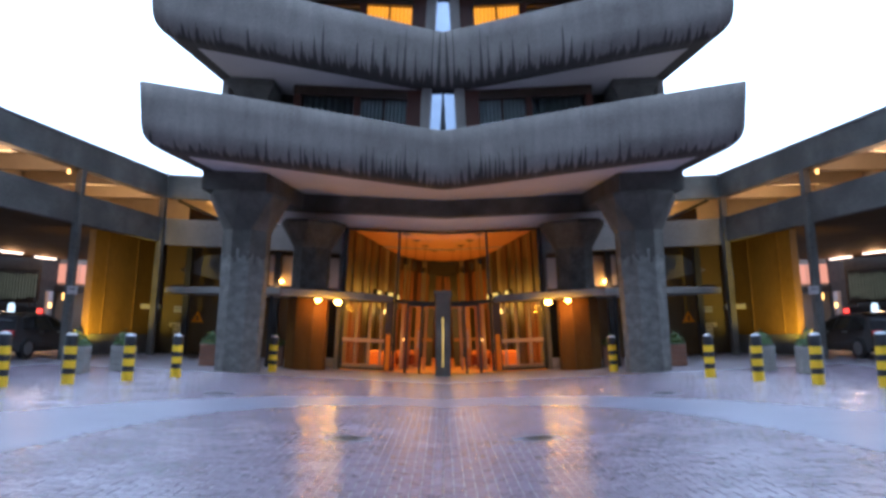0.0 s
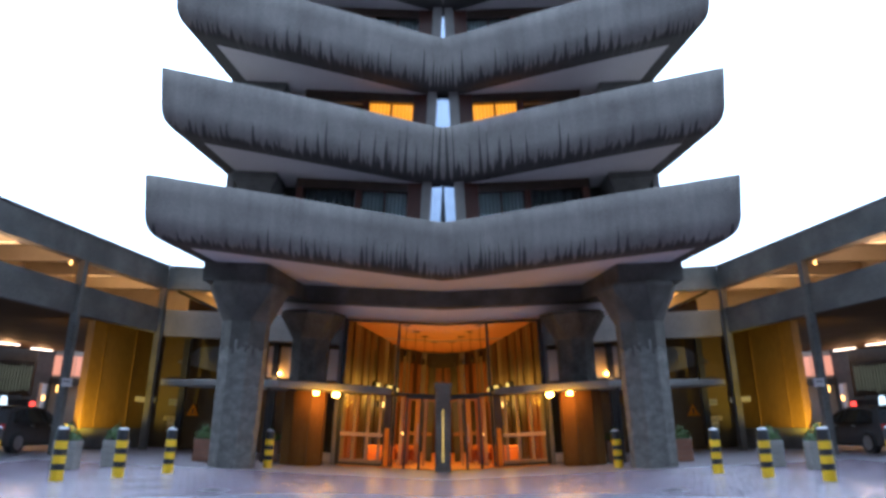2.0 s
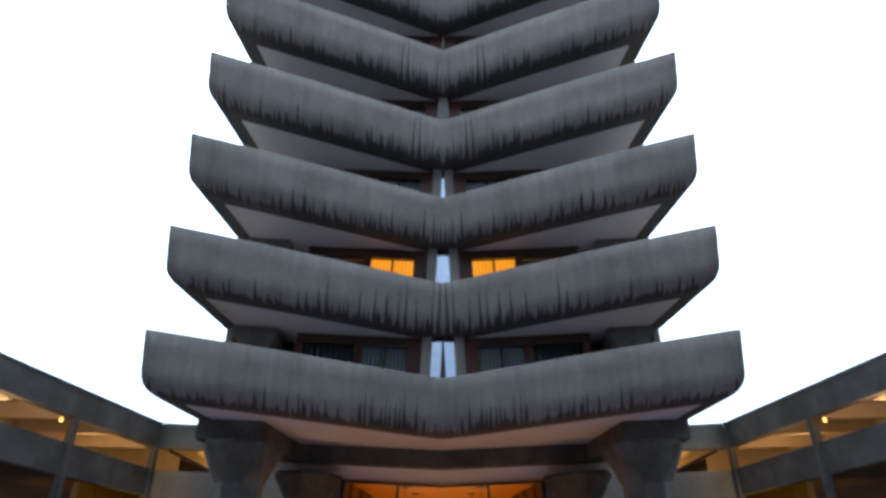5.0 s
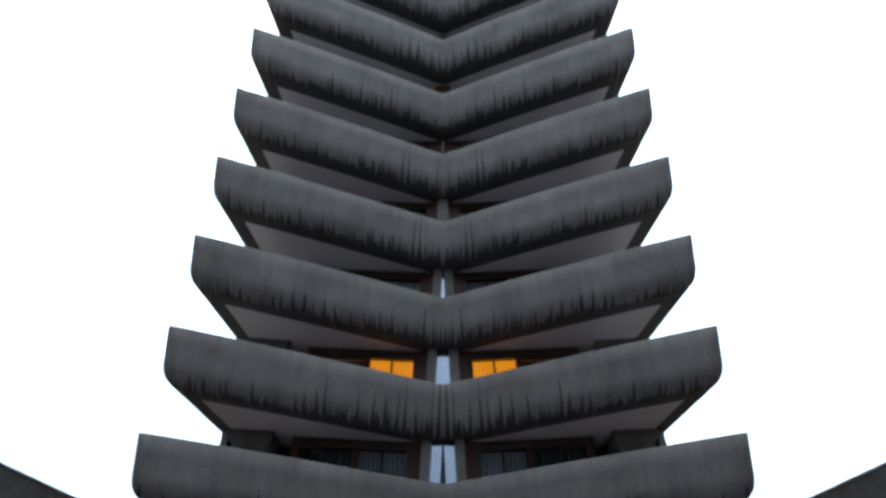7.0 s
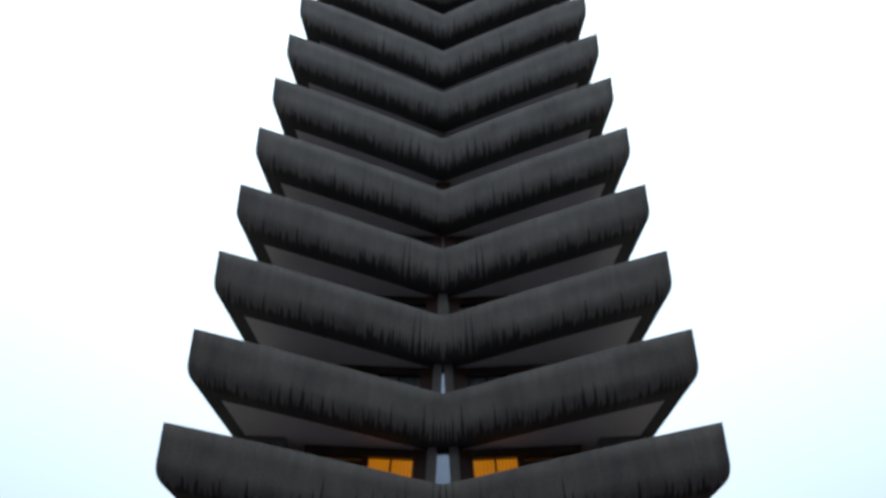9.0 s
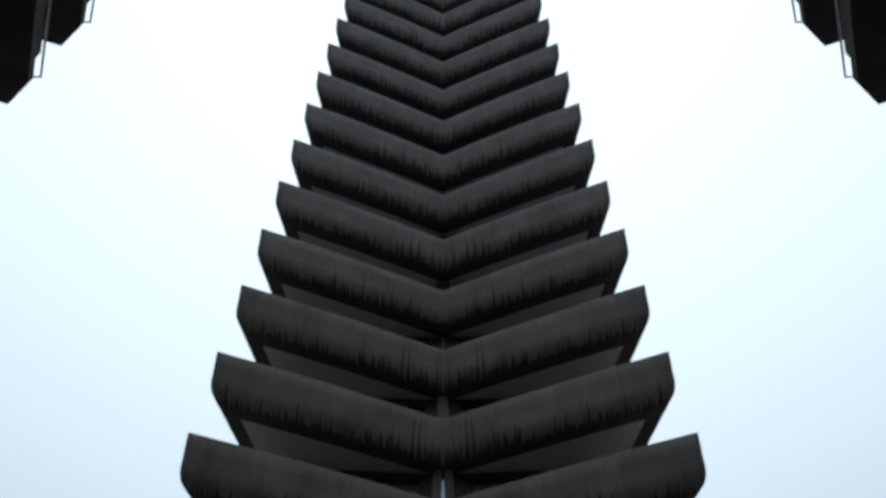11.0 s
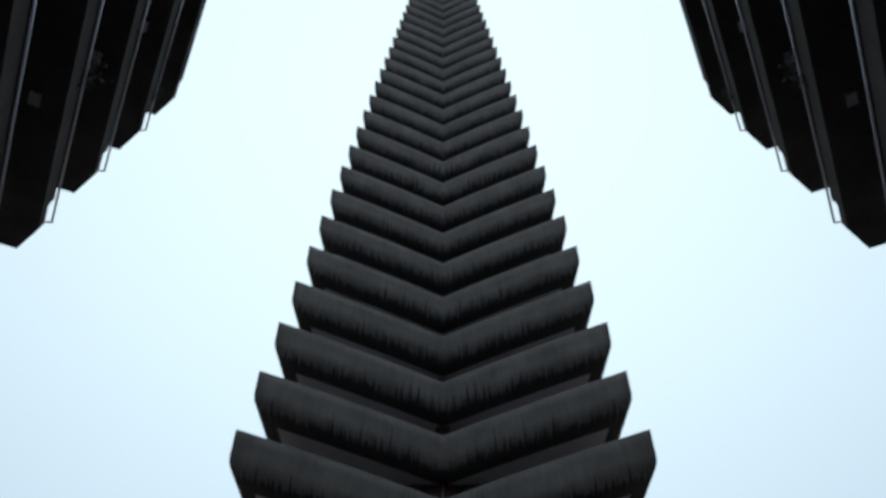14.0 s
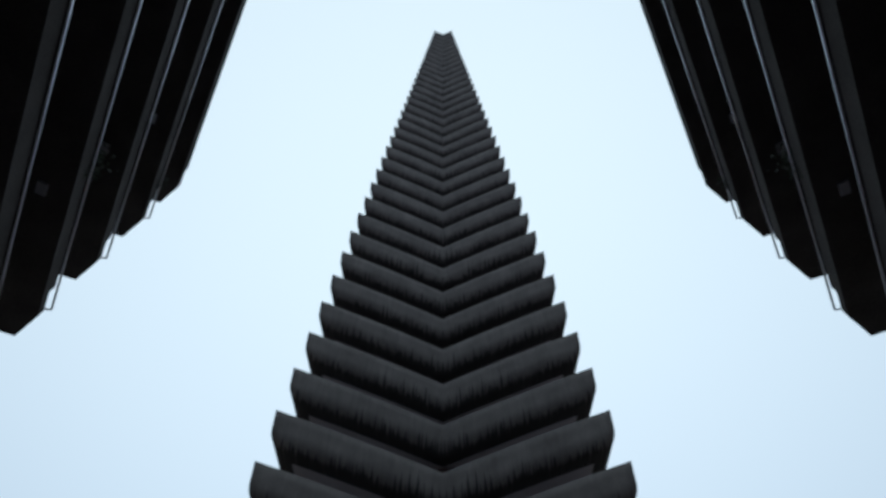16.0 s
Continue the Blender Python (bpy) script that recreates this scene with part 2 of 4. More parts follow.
def stained(name):
    """Grey concrete with black drip stains that climb in spikes from the foot of the parapet. u runs along it, v up from the foot, in metres."""
    m = CONCRETE.copy()
    m.name = name
    n, l = m.node_tree.nodes, m.node_tree.links
    b = n["Principled BSDF"]
    clean = b.inputs["Base Color"].links[0].from_socket
    uv = n.new("ShaderNodeUVMap")
    uv.uv_map = "flow"
    sep = n.new("ShaderNodeSeparateXYZ")
    l.new(uv.outputs[0], sep.inputs[0])
    info = n.new("ShaderNodeObjectInfo")

    def math_node(op, a, b2, c=None):
        k = n.new("ShaderNodeMath")
        k.operation = op
        for i, x in enumerate((a, b2, c)):
            if x is None:
                continue
            if isinstance(x, (int, float)):
                k.inputs[i].default_value = x
            else:
                l.new(x, k.inputs[i])
        return k.outputs[0]
    shift = math_node("MULTIPLY_ADD", info.outputs["Random"], 37.0, sep.outputs["X"])

    def along(scale, detail):
        t = n.new("ShaderNodeTexNoise")
        t.noise_dimensions = "1D"
        t.inputs["Scale"].default_value, t.inputs["Detail"].default_value = scale, detail
        l.new(shift, t.inputs["W"])
        return t.outputs["Fac"]
    spikes = math_node("POWER", along(9.0, 3.0), 4.8)
    tall = math_node("MULTIPLY", spikes, math_node("MULTIPLY_ADD", along(0.8, 1.0), 7.0, -0.6))
    middle = n.new("ShaderNodeMapRange")
    middle.inputs["From Min"].default_value, middle.inputs["From Max"].default_value = -6.0, -0.4
    middle.inputs["To Min"].default_value, middle.inputs["To Max"].default_value = 0.6, 1.9
    l.new(sep.outputs["X"], middle.inputs["Value"])
    reach = math_node("ADD", math_node("MULTIPLY", tall, middle.outputs[0]), 0.06)
    gap = math_node("SUBTRACT", reach, sep.outputs["Y"])
    soft = n.new("ShaderNodeMapRange")
    soft.interpolation_type = "SMOOTHSTEP"
    soft.inputs["From Min"].default_value, soft.inputs["From Max"].default_value = -0.01, 0.09
    soft.inputs["To Max"].default_value = 0.9
    l.new(gap, soft.inputs["Value"])
    # faint upright runs over the whole face
    runs = n.new("ShaderNodeTexNoise")
    runs.noise_dimensions = "2D"
    runs.inputs["Scale"].default_value, runs.inputs["Detail"].default_value = 1.0, 5
    comb = n.new("ShaderNodeCombineXYZ")
    l.new(math_node("MULTIPLY", shift, 6.0), comb.inputs[0])
    l.new(math_node("MULTIPLY", sep.outputs["Y"], 0.5), comb.inputs[1])
    l.new(comb.outputs[0], runs.inputs["Vector"])
    rv = n.new("ShaderNodeMapRange")
    rv.inputs["From Min"].default_value, rv.inputs["From Max"].default_value = 0.3, 0.7
    rv.inputs["To Min"].default_value, rv.inputs["To Max"].default_value = 0.9, 1.07
    l.new(runs.outputs["Fac"], rv.inputs["Value"])
    hsv = n.new("ShaderNodeHueSaturation")
    l.new(rv.outputs[0], hsv.inputs["Value"])
    l.new(clean, hsv.inputs["Color"])
    mix = n.new("ShaderNodeMix")
    mix.data_type = "RGBA"
    mix.inputs["B"].default_value = (0.03, 0.027, 0.025, 1)
    l.new(soft.outputs[0], mix.inputs["Factor"])
    l.new(hsv.outputs[0], mix.inputs["A"])
    l.new(mix.outputs["Result"], b.inputs["Base Color"])
    return m


STAINED = stained("drip_stained_concrete")

# ---- the two leaning halves that mirror each other across x = 0 ----
def lean_of(degrees):
    return Matrix.Translation(EYE) @ Matrix.Rotation(radians(degrees), 4, "Y") @ Matrix.Translation(-EYE)


LEAN = lean_of(2.86)
FLIP = Matrix.Diagonal((-1, 1, 1, 1))
SLOPE = math.tan(radians(2.86))


def seam_x(z):
    """Where the mirror plane lies at height z, in a half's own upright measure."""
    return -SLOPE * (z - 1.6)


def mesh_of(name, bm, mat):
    me = bpy.data.meshes.new(name)
    bmesh.ops.recalc_face_normals(bm, faces=bm.faces[:])
    bm.to_mesh(me)
    bm.free()
    me.materials.append(mat)
    return me


def part(name, bm, mat, parent, label=""):
    ob = new(name, mesh_of(name, bm, mat))
    ob.parent = parent
    return tagged(ob, label)


def mirrored_whole(bm):
    """Lean a half, cut it at the mirror plane and join it with its reflection."""
    bm.transform(LEAN)
    bmesh.ops.bisect_plane(bm, geom=bm.verts[:] + bm.edges[:] + bm.faces[:], plane_co=(0, 0, 0), plane_no=(1, 0, 0), clear_outer=True)
    twin = bmesh.ops.duplicate(bm, geom=bm.verts[:] + bm.edges[:] + bm.faces[:])["geom"]
    bmesh.ops.scale(bm, vec=(-1, 1, 1), verts=[g for g in twin if isinstance(g, bmesh.types.BMVert)])
    bmesh.ops.remove_doubles(bm, verts=bm.verts[:], dist=0.002)
    return bm


def whole(name, bm, mat, parent=None, label=""):
    return part(name, mirrored_whole(bm), mat, parent, label)


def pair(name, bm, mat, parent, label=""):
    """A part that stands on both sides of the mirror plane: two objects."""
    bm.transform(LEAN)
    a = part(name, bm, mat, parent, label)
    b = new(name, a.data)
    b.parent, b.matrix_basis = parent, FLIP
    tagged(b, label)
    return a, b


def thing(name, label, category, group="", kind="", at=None):
    ob = new(name)
    ob.empty_display_size = 0.2
    if at is not None:
        ob.matrix_basis = LEAN @ at
    return tagged(ob, label, category, group, kind)


def reflect(ob):
    return copy_thing(ob, FLIP @ ob.matrix_basis)


def box(bm, x0, x1, y0, y1, z0, z1, bevel=0.0, m=None):
    made = bmesh.ops.create_cube(bm, size=1)["verts"]
    bmesh.ops.transform(bm, verts=made, matrix=Matrix.Translation(((x0 + x1) / 2, (y0 + y1) / 2, (z0 + z1) / 2)) @ Matrix.Diagonal((abs(x1 - x0), abs(y1 - y0), abs(z1 - z0), 1)))
    if bevel:
        edges = list({e for v in made for e in v.link_edges})
        r = bmesh.ops.bevel(bm, geom=edges, offset=bevel, segments=2, affect="EDGES", profile=0.5)
        made = list({v for f in r["faces"] for v in f.verts} | {v for v in made if v.is_valid})
    if m is not None:
        bmesh.ops.transform(bm, verts=[v for v in made if v.is_valid], matrix=m)
    return bm


def one_box(*a, **k):
    return box(bmesh.new(), *a, **k)


def prism(bm, outline, z0, z1):
    """An upright solid over a plan outline."""
    low = [bm.verts.new((x, y, z0)) for x, y in outline]
    top = [bm.verts.new((x, y, z1)) for x, y in outline]
    n = len(outline)
    for i in range(n):
        bm.faces.new((low[i], low[(i + 1) % n], top[(i + 1) % n], top[i]))
    bm.faces.new(low[::-1])
    bm.faces.new(top)
    return bm


def lathe(bm, rings, sides=16, at=(0, 0)):
    """Rings of (radius, z), closed at both ends."""
    loops = []
    for r, z in rings:
        loops.append([bm.verts.new((at[0] + r * math.cos(2 * math.pi * i / sides), at[1] + r * math.sin(2 * math.pi * i / sides), z)) for i in range(sides)])
    for a, b in zip(loops, loops[1:]):
        for i in range(sides):
            bm.faces.new((a[i], a[(i + 1) % sides], b[(i + 1) % sides], b[i]))
    bm.faces.new(loops[0][::-1])
    bm.faces.new(loops[-1])
    return bm


def rod(bm, a, b, r, sides=8):
    a, b = Vector(a), Vector(b)
    q = (b - a).to_track_quat("Z", "Y").to_matrix().to_4x4()
    made = bmesh.ops.create_cone(bm, cap_ends=True, segments=sides, radius1=r, radius2=r, depth=(b - a).length)["verts"]
    bmesh.ops.transform(bm, verts=made, matrix=Matrix.Translation((a + b) / 2) @ q)
    return bm


def warm_lamp(name, place, watts, color=(1.0, 0.5, 0.15), size=0.15):
    """A lamp and its twin."""
    for f in (Matrix(), FLIP):
        la = new(name, bpy.data.lights.new(name, "POINT"))
        la.data.energy, la.data.color, la.data.shadow_soft_size = watts, color, size
        la.matrix_basis = f @ LEAN @ Matrix.Translation(place)


def spot_lamp(name, place, target, watts, color, angle):
    """A spot lamp and its twin."""
    for f in (Matrix(), FLIP):
        la = new(name, bpy.data.lights.new(name, "SPOT"))
        la.data.energy, la.data.color, la.data.shadow_soft_size = watts, color, 0.08
        la.data.spot_size, la.data.spot_blend = radians(angle), 0.6
        eye, to = f @ LEAN @ Vector(place), f @ LEAN @ Vector(target)
        la.matrix_basis = look(eye, to)


# ---- ground ----
LANE_MID = [(1.0, 15.75), (-1.2, 15.6), (-3.0, 14.7), (-4.5, 12.9), (-5.5, 10.6), (-6.2, 7.5), (-6.5, 3.0)]
LANE_HALF = [0.75, 0.75, 0.8, 0.95, 1.15, 1.4, 1.5]


def lane_gap(x, y):
    """Distance from the lane's edge; negative on the lane."""
    best = 1e9
    for (a, ha), (b, hb) in zip(zip(LANE_MID, LANE_HALF), list(zip(LANE_MID, LANE_HALF))[1:]):
        dx, dy = b[0] - a[0], b[1] - a[1]
        u = min(1, max(0, ((x - a[0]) * dx + (y - a[1]) * dy) / (dx * dx + dy * dy)))
        best = min(best, math.hypot(x - a[0] - u * dx, y - a[1] - u * dy) - (ha + u * (hb - ha)))
    return best


bm = bmesh.new()
bm.faces.new([bm.verts.new(p) for p in ((-600, -300, 0), (2, -300, 0), (2, 900, 0), (-600, 900, 0))])
ground = tagged(whole("ground", bm, JOINT), "dark bedding under the paved forecourt", "ground", kind="structure")

def capital(bm, at, z0, z1, r0, r1):
    """A square block that widens upwards."""
    lo = [bm.verts.new((at[0] + r0 * sx, at[1] + r0 * sy, z0)) for sx, sy in ((-1, -1), (1, -1), (1, 1), (-1, 1))]
    hi = [bm.verts.new((at[0] + r1 * sx, at[1] + r1 * sy, z1)) for sx, sy in ((-1, -1), (1, -1), (1, 1), (-1, 1))]
    for i in range(4):
        bm.faces.new((lo[i], lo[(i + 1) % 4], hi[(i + 1) % 4], hi[i]))
    bm.faces.new(hi)
    bm.faces.new(lo[::-1])
    return bm


def curtain_mesh(x0, x1, y, z0, z1, fold=0.12, deep=0.05):
    """A hanging cloth with soft upright folds."""
    bm = bmesh.new()
    n = max(8, int((x1 - x0) / fold * 4))
    lo, hi = [], []
    for i in range(n + 1):
        x = x0 + (x1 - x0) * i / n
        w = y + deep * math.sin(2 * math.pi * (x - x0) / fold) * (0.7 + 0.3 * math.sin(x * 7))
        lo.append(bm.verts.new((x, w, z0)))
        hi.append(bm.verts.new((x, w, z1)))
    for i in range(n):
        bm.faces.new((lo[i], lo[i + 1], hi[i + 1], hi[i]))
    return bm


# ---- residential tower ----
LEAN = lean_of(3.02)
FLOOR, FIRST, TOP, CLEAR = 3.0, 7.357, 40, 1.61   # storey height, first parapet top, balconies, parapet depth
tower = thing("residential_tower", "tall grey concrete tower with upswept balconies on every storey", "tower")


def front_y(x):
    d = x + 7.85
    y = 18.05 + 0.40 * d + 0.006 * d * d
    return y - 0.16 * max(0.0, (x + 1.4) / 1.4) ** 2 if x < 0.6 else front_y(0.59)


SIDE_DIR = Vector((-0.11, -0.994))
CORNER = Vector((-7.94, 18.014))


def ring_path(d, steps=22, side=None):
    """The balcony's outline in plan, set inwards by d: side, acute corner, long front."""
    side_n = Vector((-SIDE_DIR.y, SIDE_DIR.x))
    side = min(d, 0.74) if side is None else side

    def front(x):
        p = Vector((x, front_y(x)))
        t = Vector((1, (front_y(x + 0.02) - front_y(x - 0.02)) / 0.04)).normalized()
        return p + Vector((-t.y, t.x)) * d
    lo, hi = -8.1, -4.0
    for _ in range(40):
        mid = (lo + hi) / 2
        if (front(mid) - CORNER).dot(side_n) < side:
            lo = mid
        else:
            hi = mid
    back = CORNER + side_n * side
    start = front(hi)
    end = back + SIDE_DIR * (-5.0)
    pts = [end.lerp(start, f) for f in (0, 0.33, 0.66, 0.9)]
    return pts + [front(hi + (0.55 - hi) * i / steps) for i in range(steps + 1)]


def balcony_mesh(z):
    """Parapet with an inward-curving foot, swept round the corner."""
    bm = bmesh.new()
    prof = [(0.17, CLEAR - 0.02), (0.15, CLEAR), (0.035, CLEAR), (0.0, CLEAR - 0.035), (0.025, 1.15), (0.06, 0.8)]
    for k in range(1, 11):
        a = radians(90 * k / 10)
        prof.append((0.06 + 0.5 * (1 - math.cos(a)), 0.7 - 0.7 * math.sin(a)))
    prof += [(0.9, 0.0), (0.9, 0.25), (0.6, 0.3), (0.22, 0.8)]
    rings = []
    for i, (off, h) in enumerate(prof):
        side = 0.065 * (CLEAR - h) + 0.22 * max(0.0, 1 - h / 0.72) ** 6
        if i < 4 or i > 15:
            side = off if i < 4 else 0.74 if h < 0.5 else 0.22
        rings.append([bm.verts.new((p.x, p.y, z + h)) for p in ring_path(off, side=side)])
    n = len(rings[0])
    for i in range(len(rings)):
        a, b = rings[i], rings[(i + 1) % len(rings)]
        for j in range(n - 1):
            bm.faces.new((a[j], a[j + 1], b[j + 1], b[j])).smooth = i < len(prof) - 5
    flow = bm.loops.layers.uv.new("flow")
    for f in bm.faces:
        for lo in f.loops:
            lo[flow].uv = (lo.vert.co.x, lo.vert.co.z - z)
    return bm


SOFF = [tuple(p) for p in ring_path(0.85, side=0.7)] + [(0.55, 24.4), (-6.9, 24.4)]
for k in range(TOP):
    z = FIRST - CLEAR + k * FLOOR
    whole("balcony", balcony_mesh(z), STAINED, tower)
    bm = bmesh.new()
    prism(bm, SOFF, z + 0.006, z + 0.2)
    whole("soffit", bm, SOFFIT, tower)

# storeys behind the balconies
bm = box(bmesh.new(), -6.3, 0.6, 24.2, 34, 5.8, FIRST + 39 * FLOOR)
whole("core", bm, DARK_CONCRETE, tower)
for k in range(TOP):
    z = FIRST - CLEAR + k * FLOOR
    z0, z1 = z + 0.2, z + FLOOR + 0.004
    xs = seam_x(z + 2.3)
    if k < 9:
        # the wall with its openings, near the middle of the tower
        whole("pier", one_box(-1.02, -0.72, 21.75, 22.5, z0, z1, 0.02), CONCRETE, tower)
        whole("pane", one_box(-0.72, 0.3, 22.02, 22.05, z0, z1), SKY_PANE, tower, "sky-reflecting narrow window")
        if k == 0:
            whole("mullion", one_box(-0.4, 0.3, 21.95, 22.015, z0, z1), DARK, tower)
        if xs > -1.3:
            pair("window_frame", one_box(-1.47, -1.02, 22.0, 22.2, z0, z1, 0.01), TIMBER, tower)
    if k < 5:
        for x in (-3.1, -4.95):
            pair("window_frame", one_box(x, x + 0.22, 22.05, 22.25, z0, z1, 0.01), TIMBER, tower)
        pair("window_frame", one_box(-2.2, -2.14, 22.08, 22.2, z0, z1, 0.005), TIMBER, tower)
        pair("lintel", one_box(-4.95, -1.475, 22.02, 22.24, z1 - 0.3, z1 - 0.01, 0.01), BROWN_PANEL, tower)
        pair("curtain", curtain_mesh(-2.88, -1.47, 22.26, z0, z1), WINDOW_GLOW if k == 1 else CURTAIN, tower, "lit orange curtain" if k == 1 else "")
        if k == 0:
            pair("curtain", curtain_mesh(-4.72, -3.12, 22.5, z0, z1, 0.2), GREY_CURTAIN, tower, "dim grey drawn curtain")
        pair("pane", one_box(-4.75, -1.47, 22.14, 22.15, z0, z1 - 0.28), GLASS, tower)
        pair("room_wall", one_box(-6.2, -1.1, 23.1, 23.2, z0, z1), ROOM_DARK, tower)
        bm = bmesh.new()
        prism(bm, [(-6.45, 21.8), (-5.85, 21.8), (-5.7, 21.95), (-5.7, 22.8), (-6.55, 22.8), (-6.55, 21.95)], z0, z1 - 0.6)
        capital(bm, (-6.17, 22.3), z1 - 0.6, z1 - 0.22, 0.45, 0.68)
        box(bm, -6.88, -5.49, 21.6, 22.88, z1 - 0.22, z1 - 0.01)
        pair("column", bm, DARK_CONCRETE, tower)
    pair("end_pier", one_box(-7.12, -6.9, 21.9, 23.4, z0, z1, 0.02), CONCRETE, tower)
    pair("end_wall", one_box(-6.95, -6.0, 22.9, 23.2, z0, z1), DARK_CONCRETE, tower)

# transfer beam under the lowest balcony, and the lower soffit round the lobby
RING = [(-7.2, 21.1), (-5.3, 21.0), (-4.85, 24.3), (0.6, 24.1), (0.6, 24.6), (-4.95, 24.8), (-7.2, 24.4)]
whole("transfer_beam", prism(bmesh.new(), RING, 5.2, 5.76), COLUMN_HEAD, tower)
bm = bmesh.new()
low = [(-7.5, 24.85, 5.2), (0.6, 24.65, 5.2), (0.6, 25.4, 4.83), (-7.5, 25.4, 4.83)]
v = [bm.verts.new(p) for p in low] + [bm.verts.new((x, y, z + 0.25)) for x, y, z in low]
for q in ((3, 2, 1, 0), (4, 5, 6, 7), (0, 1, 5, 4), (1, 2, 6, 5), (2, 3, 7, 6), (3, 0, 4, 7)):
    bm.faces.new([v[i] for i in q])
# brighter and pinker than the other soffits: the lobby's glow put into the colour
whole("lower_soffit", bm, LIT_SOFFIT, tower)

# ---- columns ----
LEAN = lean_of(2.86)
OCT = [(math.cos(radians(22.5 + 45 * i)), math.sin(radians(22.5 + 45 * i))) for i in range(8)]


def column(cx, cy, foot, r, height, neck, wide, name, label, shaft, head):
    """Eight-sided hammered shaft, a little slimmer at the foot; the capital folds out in triangles to a turned octagon."""
    ob = thing(name, label, "column", "columns under the tower", at=Matrix.Translation((cx, cy, 0)))
    bm = bmesh.new()
    rings = []
    steps = 60
    for i in range(steps + 1):
        z = neck * i / steps
        ring = []
        for k in range(8):
            for j in range(7):
                a, b = Vector(OCT[k]), Vector(OCT[(k + 1) % 8])
                f = z / neck
                p = a.lerp(b, j / 7) * ((foot + (r - foot) * f) / math.cos(radians(22.5)))
                pick = 1.0 - 0.75 * max(0.0, min(1.0, (f - 0.62) / 0.25))      # hammered below, smooth under the capital
                edge = 0.35 if j == 0 else 1.0                                 # smooth margin along each arris
                rough = 1 + pick * edge * (0.022 * noise.noise(Vector((p.x * 7 + cx, p.y * 7, z * 6))) + 0.022 * noise.noise(Vector((p.x * 19, p.y * 19 + cx, z * 17))))
                ring.append(bm.verts.new((p.x * rough, p.y * rough, z)))
        rings.append(ring)
    n = len(rings[0])
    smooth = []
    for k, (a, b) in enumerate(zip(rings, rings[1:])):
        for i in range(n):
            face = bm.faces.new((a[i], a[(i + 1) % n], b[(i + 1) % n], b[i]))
            # upper faces take the head material, which carries the shade on front columns
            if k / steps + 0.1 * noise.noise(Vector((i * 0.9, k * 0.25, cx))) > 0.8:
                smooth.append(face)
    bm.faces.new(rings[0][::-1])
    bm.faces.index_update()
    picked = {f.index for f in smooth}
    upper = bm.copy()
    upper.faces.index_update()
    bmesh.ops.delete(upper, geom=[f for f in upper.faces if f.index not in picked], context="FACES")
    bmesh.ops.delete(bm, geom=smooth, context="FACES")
    part("shaft", bm, shaft, ob)
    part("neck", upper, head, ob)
    bm = bmesh.new()
    c = math.cos(radians(22.5))
    low = [bm.verts.new((x * r / c, y * r / c, neck)) for x, y in OCT]
    turned = [(math.cos(radians(45 * i)), math.sin(radians(45 * i))) for i in range(8)]
    lip = [bm.verts.new((x * wide / c, y * wide / c, height - 0.12)) for x, y in turned]
    top = [bm.verts.new((x * wide / c, y * wide / c, height)) for x, y in turned]
    for i in range(8):
        k = (i + 1) % 8
        bm.faces.new((low[i], lip[k], lip[i]))
        bm.faces.new((low[i], low[k], lip[k]))
        bm.faces.new((lip[i], lip[k], top[k], top[i]))
    bm.faces.new(top)
    part("capital", bm, head, ob)
    reflect(ob)
    return ob


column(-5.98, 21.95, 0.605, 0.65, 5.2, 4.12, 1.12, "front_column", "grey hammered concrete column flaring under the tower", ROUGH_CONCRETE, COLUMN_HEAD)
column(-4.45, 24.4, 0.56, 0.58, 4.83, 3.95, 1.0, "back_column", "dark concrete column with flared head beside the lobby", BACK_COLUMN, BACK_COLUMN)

# ---- lobby ----
lobby = thing("entrance_lobby", "glazed entrance lobby glowing orange under the tower", "lobby")
pair("frame", one_box(-3.5, -3.38, 25.2, 25.36, 0, 4.83, 0.008), DARK, lobby)
pair("frame", one_box(-1.68, -1.6, 25.2, 25.34, 0, 4.83, 0.008), DARK, lobby)
whole("frame", one_box(-3.38, 0.6, 25.2, 25.34, 4.75, 4.83), DARK, lobby)
pair("frame", one_box(-3.38, -1.68, 25.22, 25.32, 0, 0.09), DARK, lobby)
pair("rail", one_box(-3.38, -1.68, 25.16, 25.22, 0.95, 1.07, 0.006), PEACH, lobby)
for x in (-2.95, -2.5, -2.1):
    pair("mullion", one_box(x - 0.05, x + 0.05, 25.3, 25.4, 0.03, 2.3, 0.006), PEACH, lobby)
pair("rail", one_box(-3.3, -1.7, 25.45, 25.52, 2.3, 2.4, 0.005), BROWN_PANEL, lobby)
pair("pane", one_box(-3.38, -1.68, 25.26, 25.27, 0.09, 4.75), GLASS, lobby)
whole("pane", one_box(-1.6, 0.6, 25.26, 25.27, 2.42, 4.75), GLASS, lobby)
whole("frame", one_box(-1.6, 0.6, 25.1, 25.34, 2.32, 2.42, 0.006), DARK, lobby)
pair("frame", one_box(-3.5, -3.38, 25.36, 28.2, 4.7, 4.83), DARK, lobby)
pair("pane", one_box(-3.45, -3.44, 25.36, 28.0, 0.05, 4.7), GLASS, lobby)
pair("frame", one_box(-3.49, -3.41, 28.0, 28.1, 0, 4.7), DARK, lobby)
for x in (-0.72, -1.2):
    pair("door_frame", one_box(x - 0.04, x + 0.04, 24.75, 24.83, 0, 2.32, 0.006), DARK, lobby)
pair("door_frame", one_box(-1.24, -0.3, 24.73, 24.85, 2.24, 2.32, 0.006), DARK, lobby)
pair("door_pane", one_box(-1.16, -0.76, 24.785, 24.795, 0.1, 2.24), GLASS, lobby)
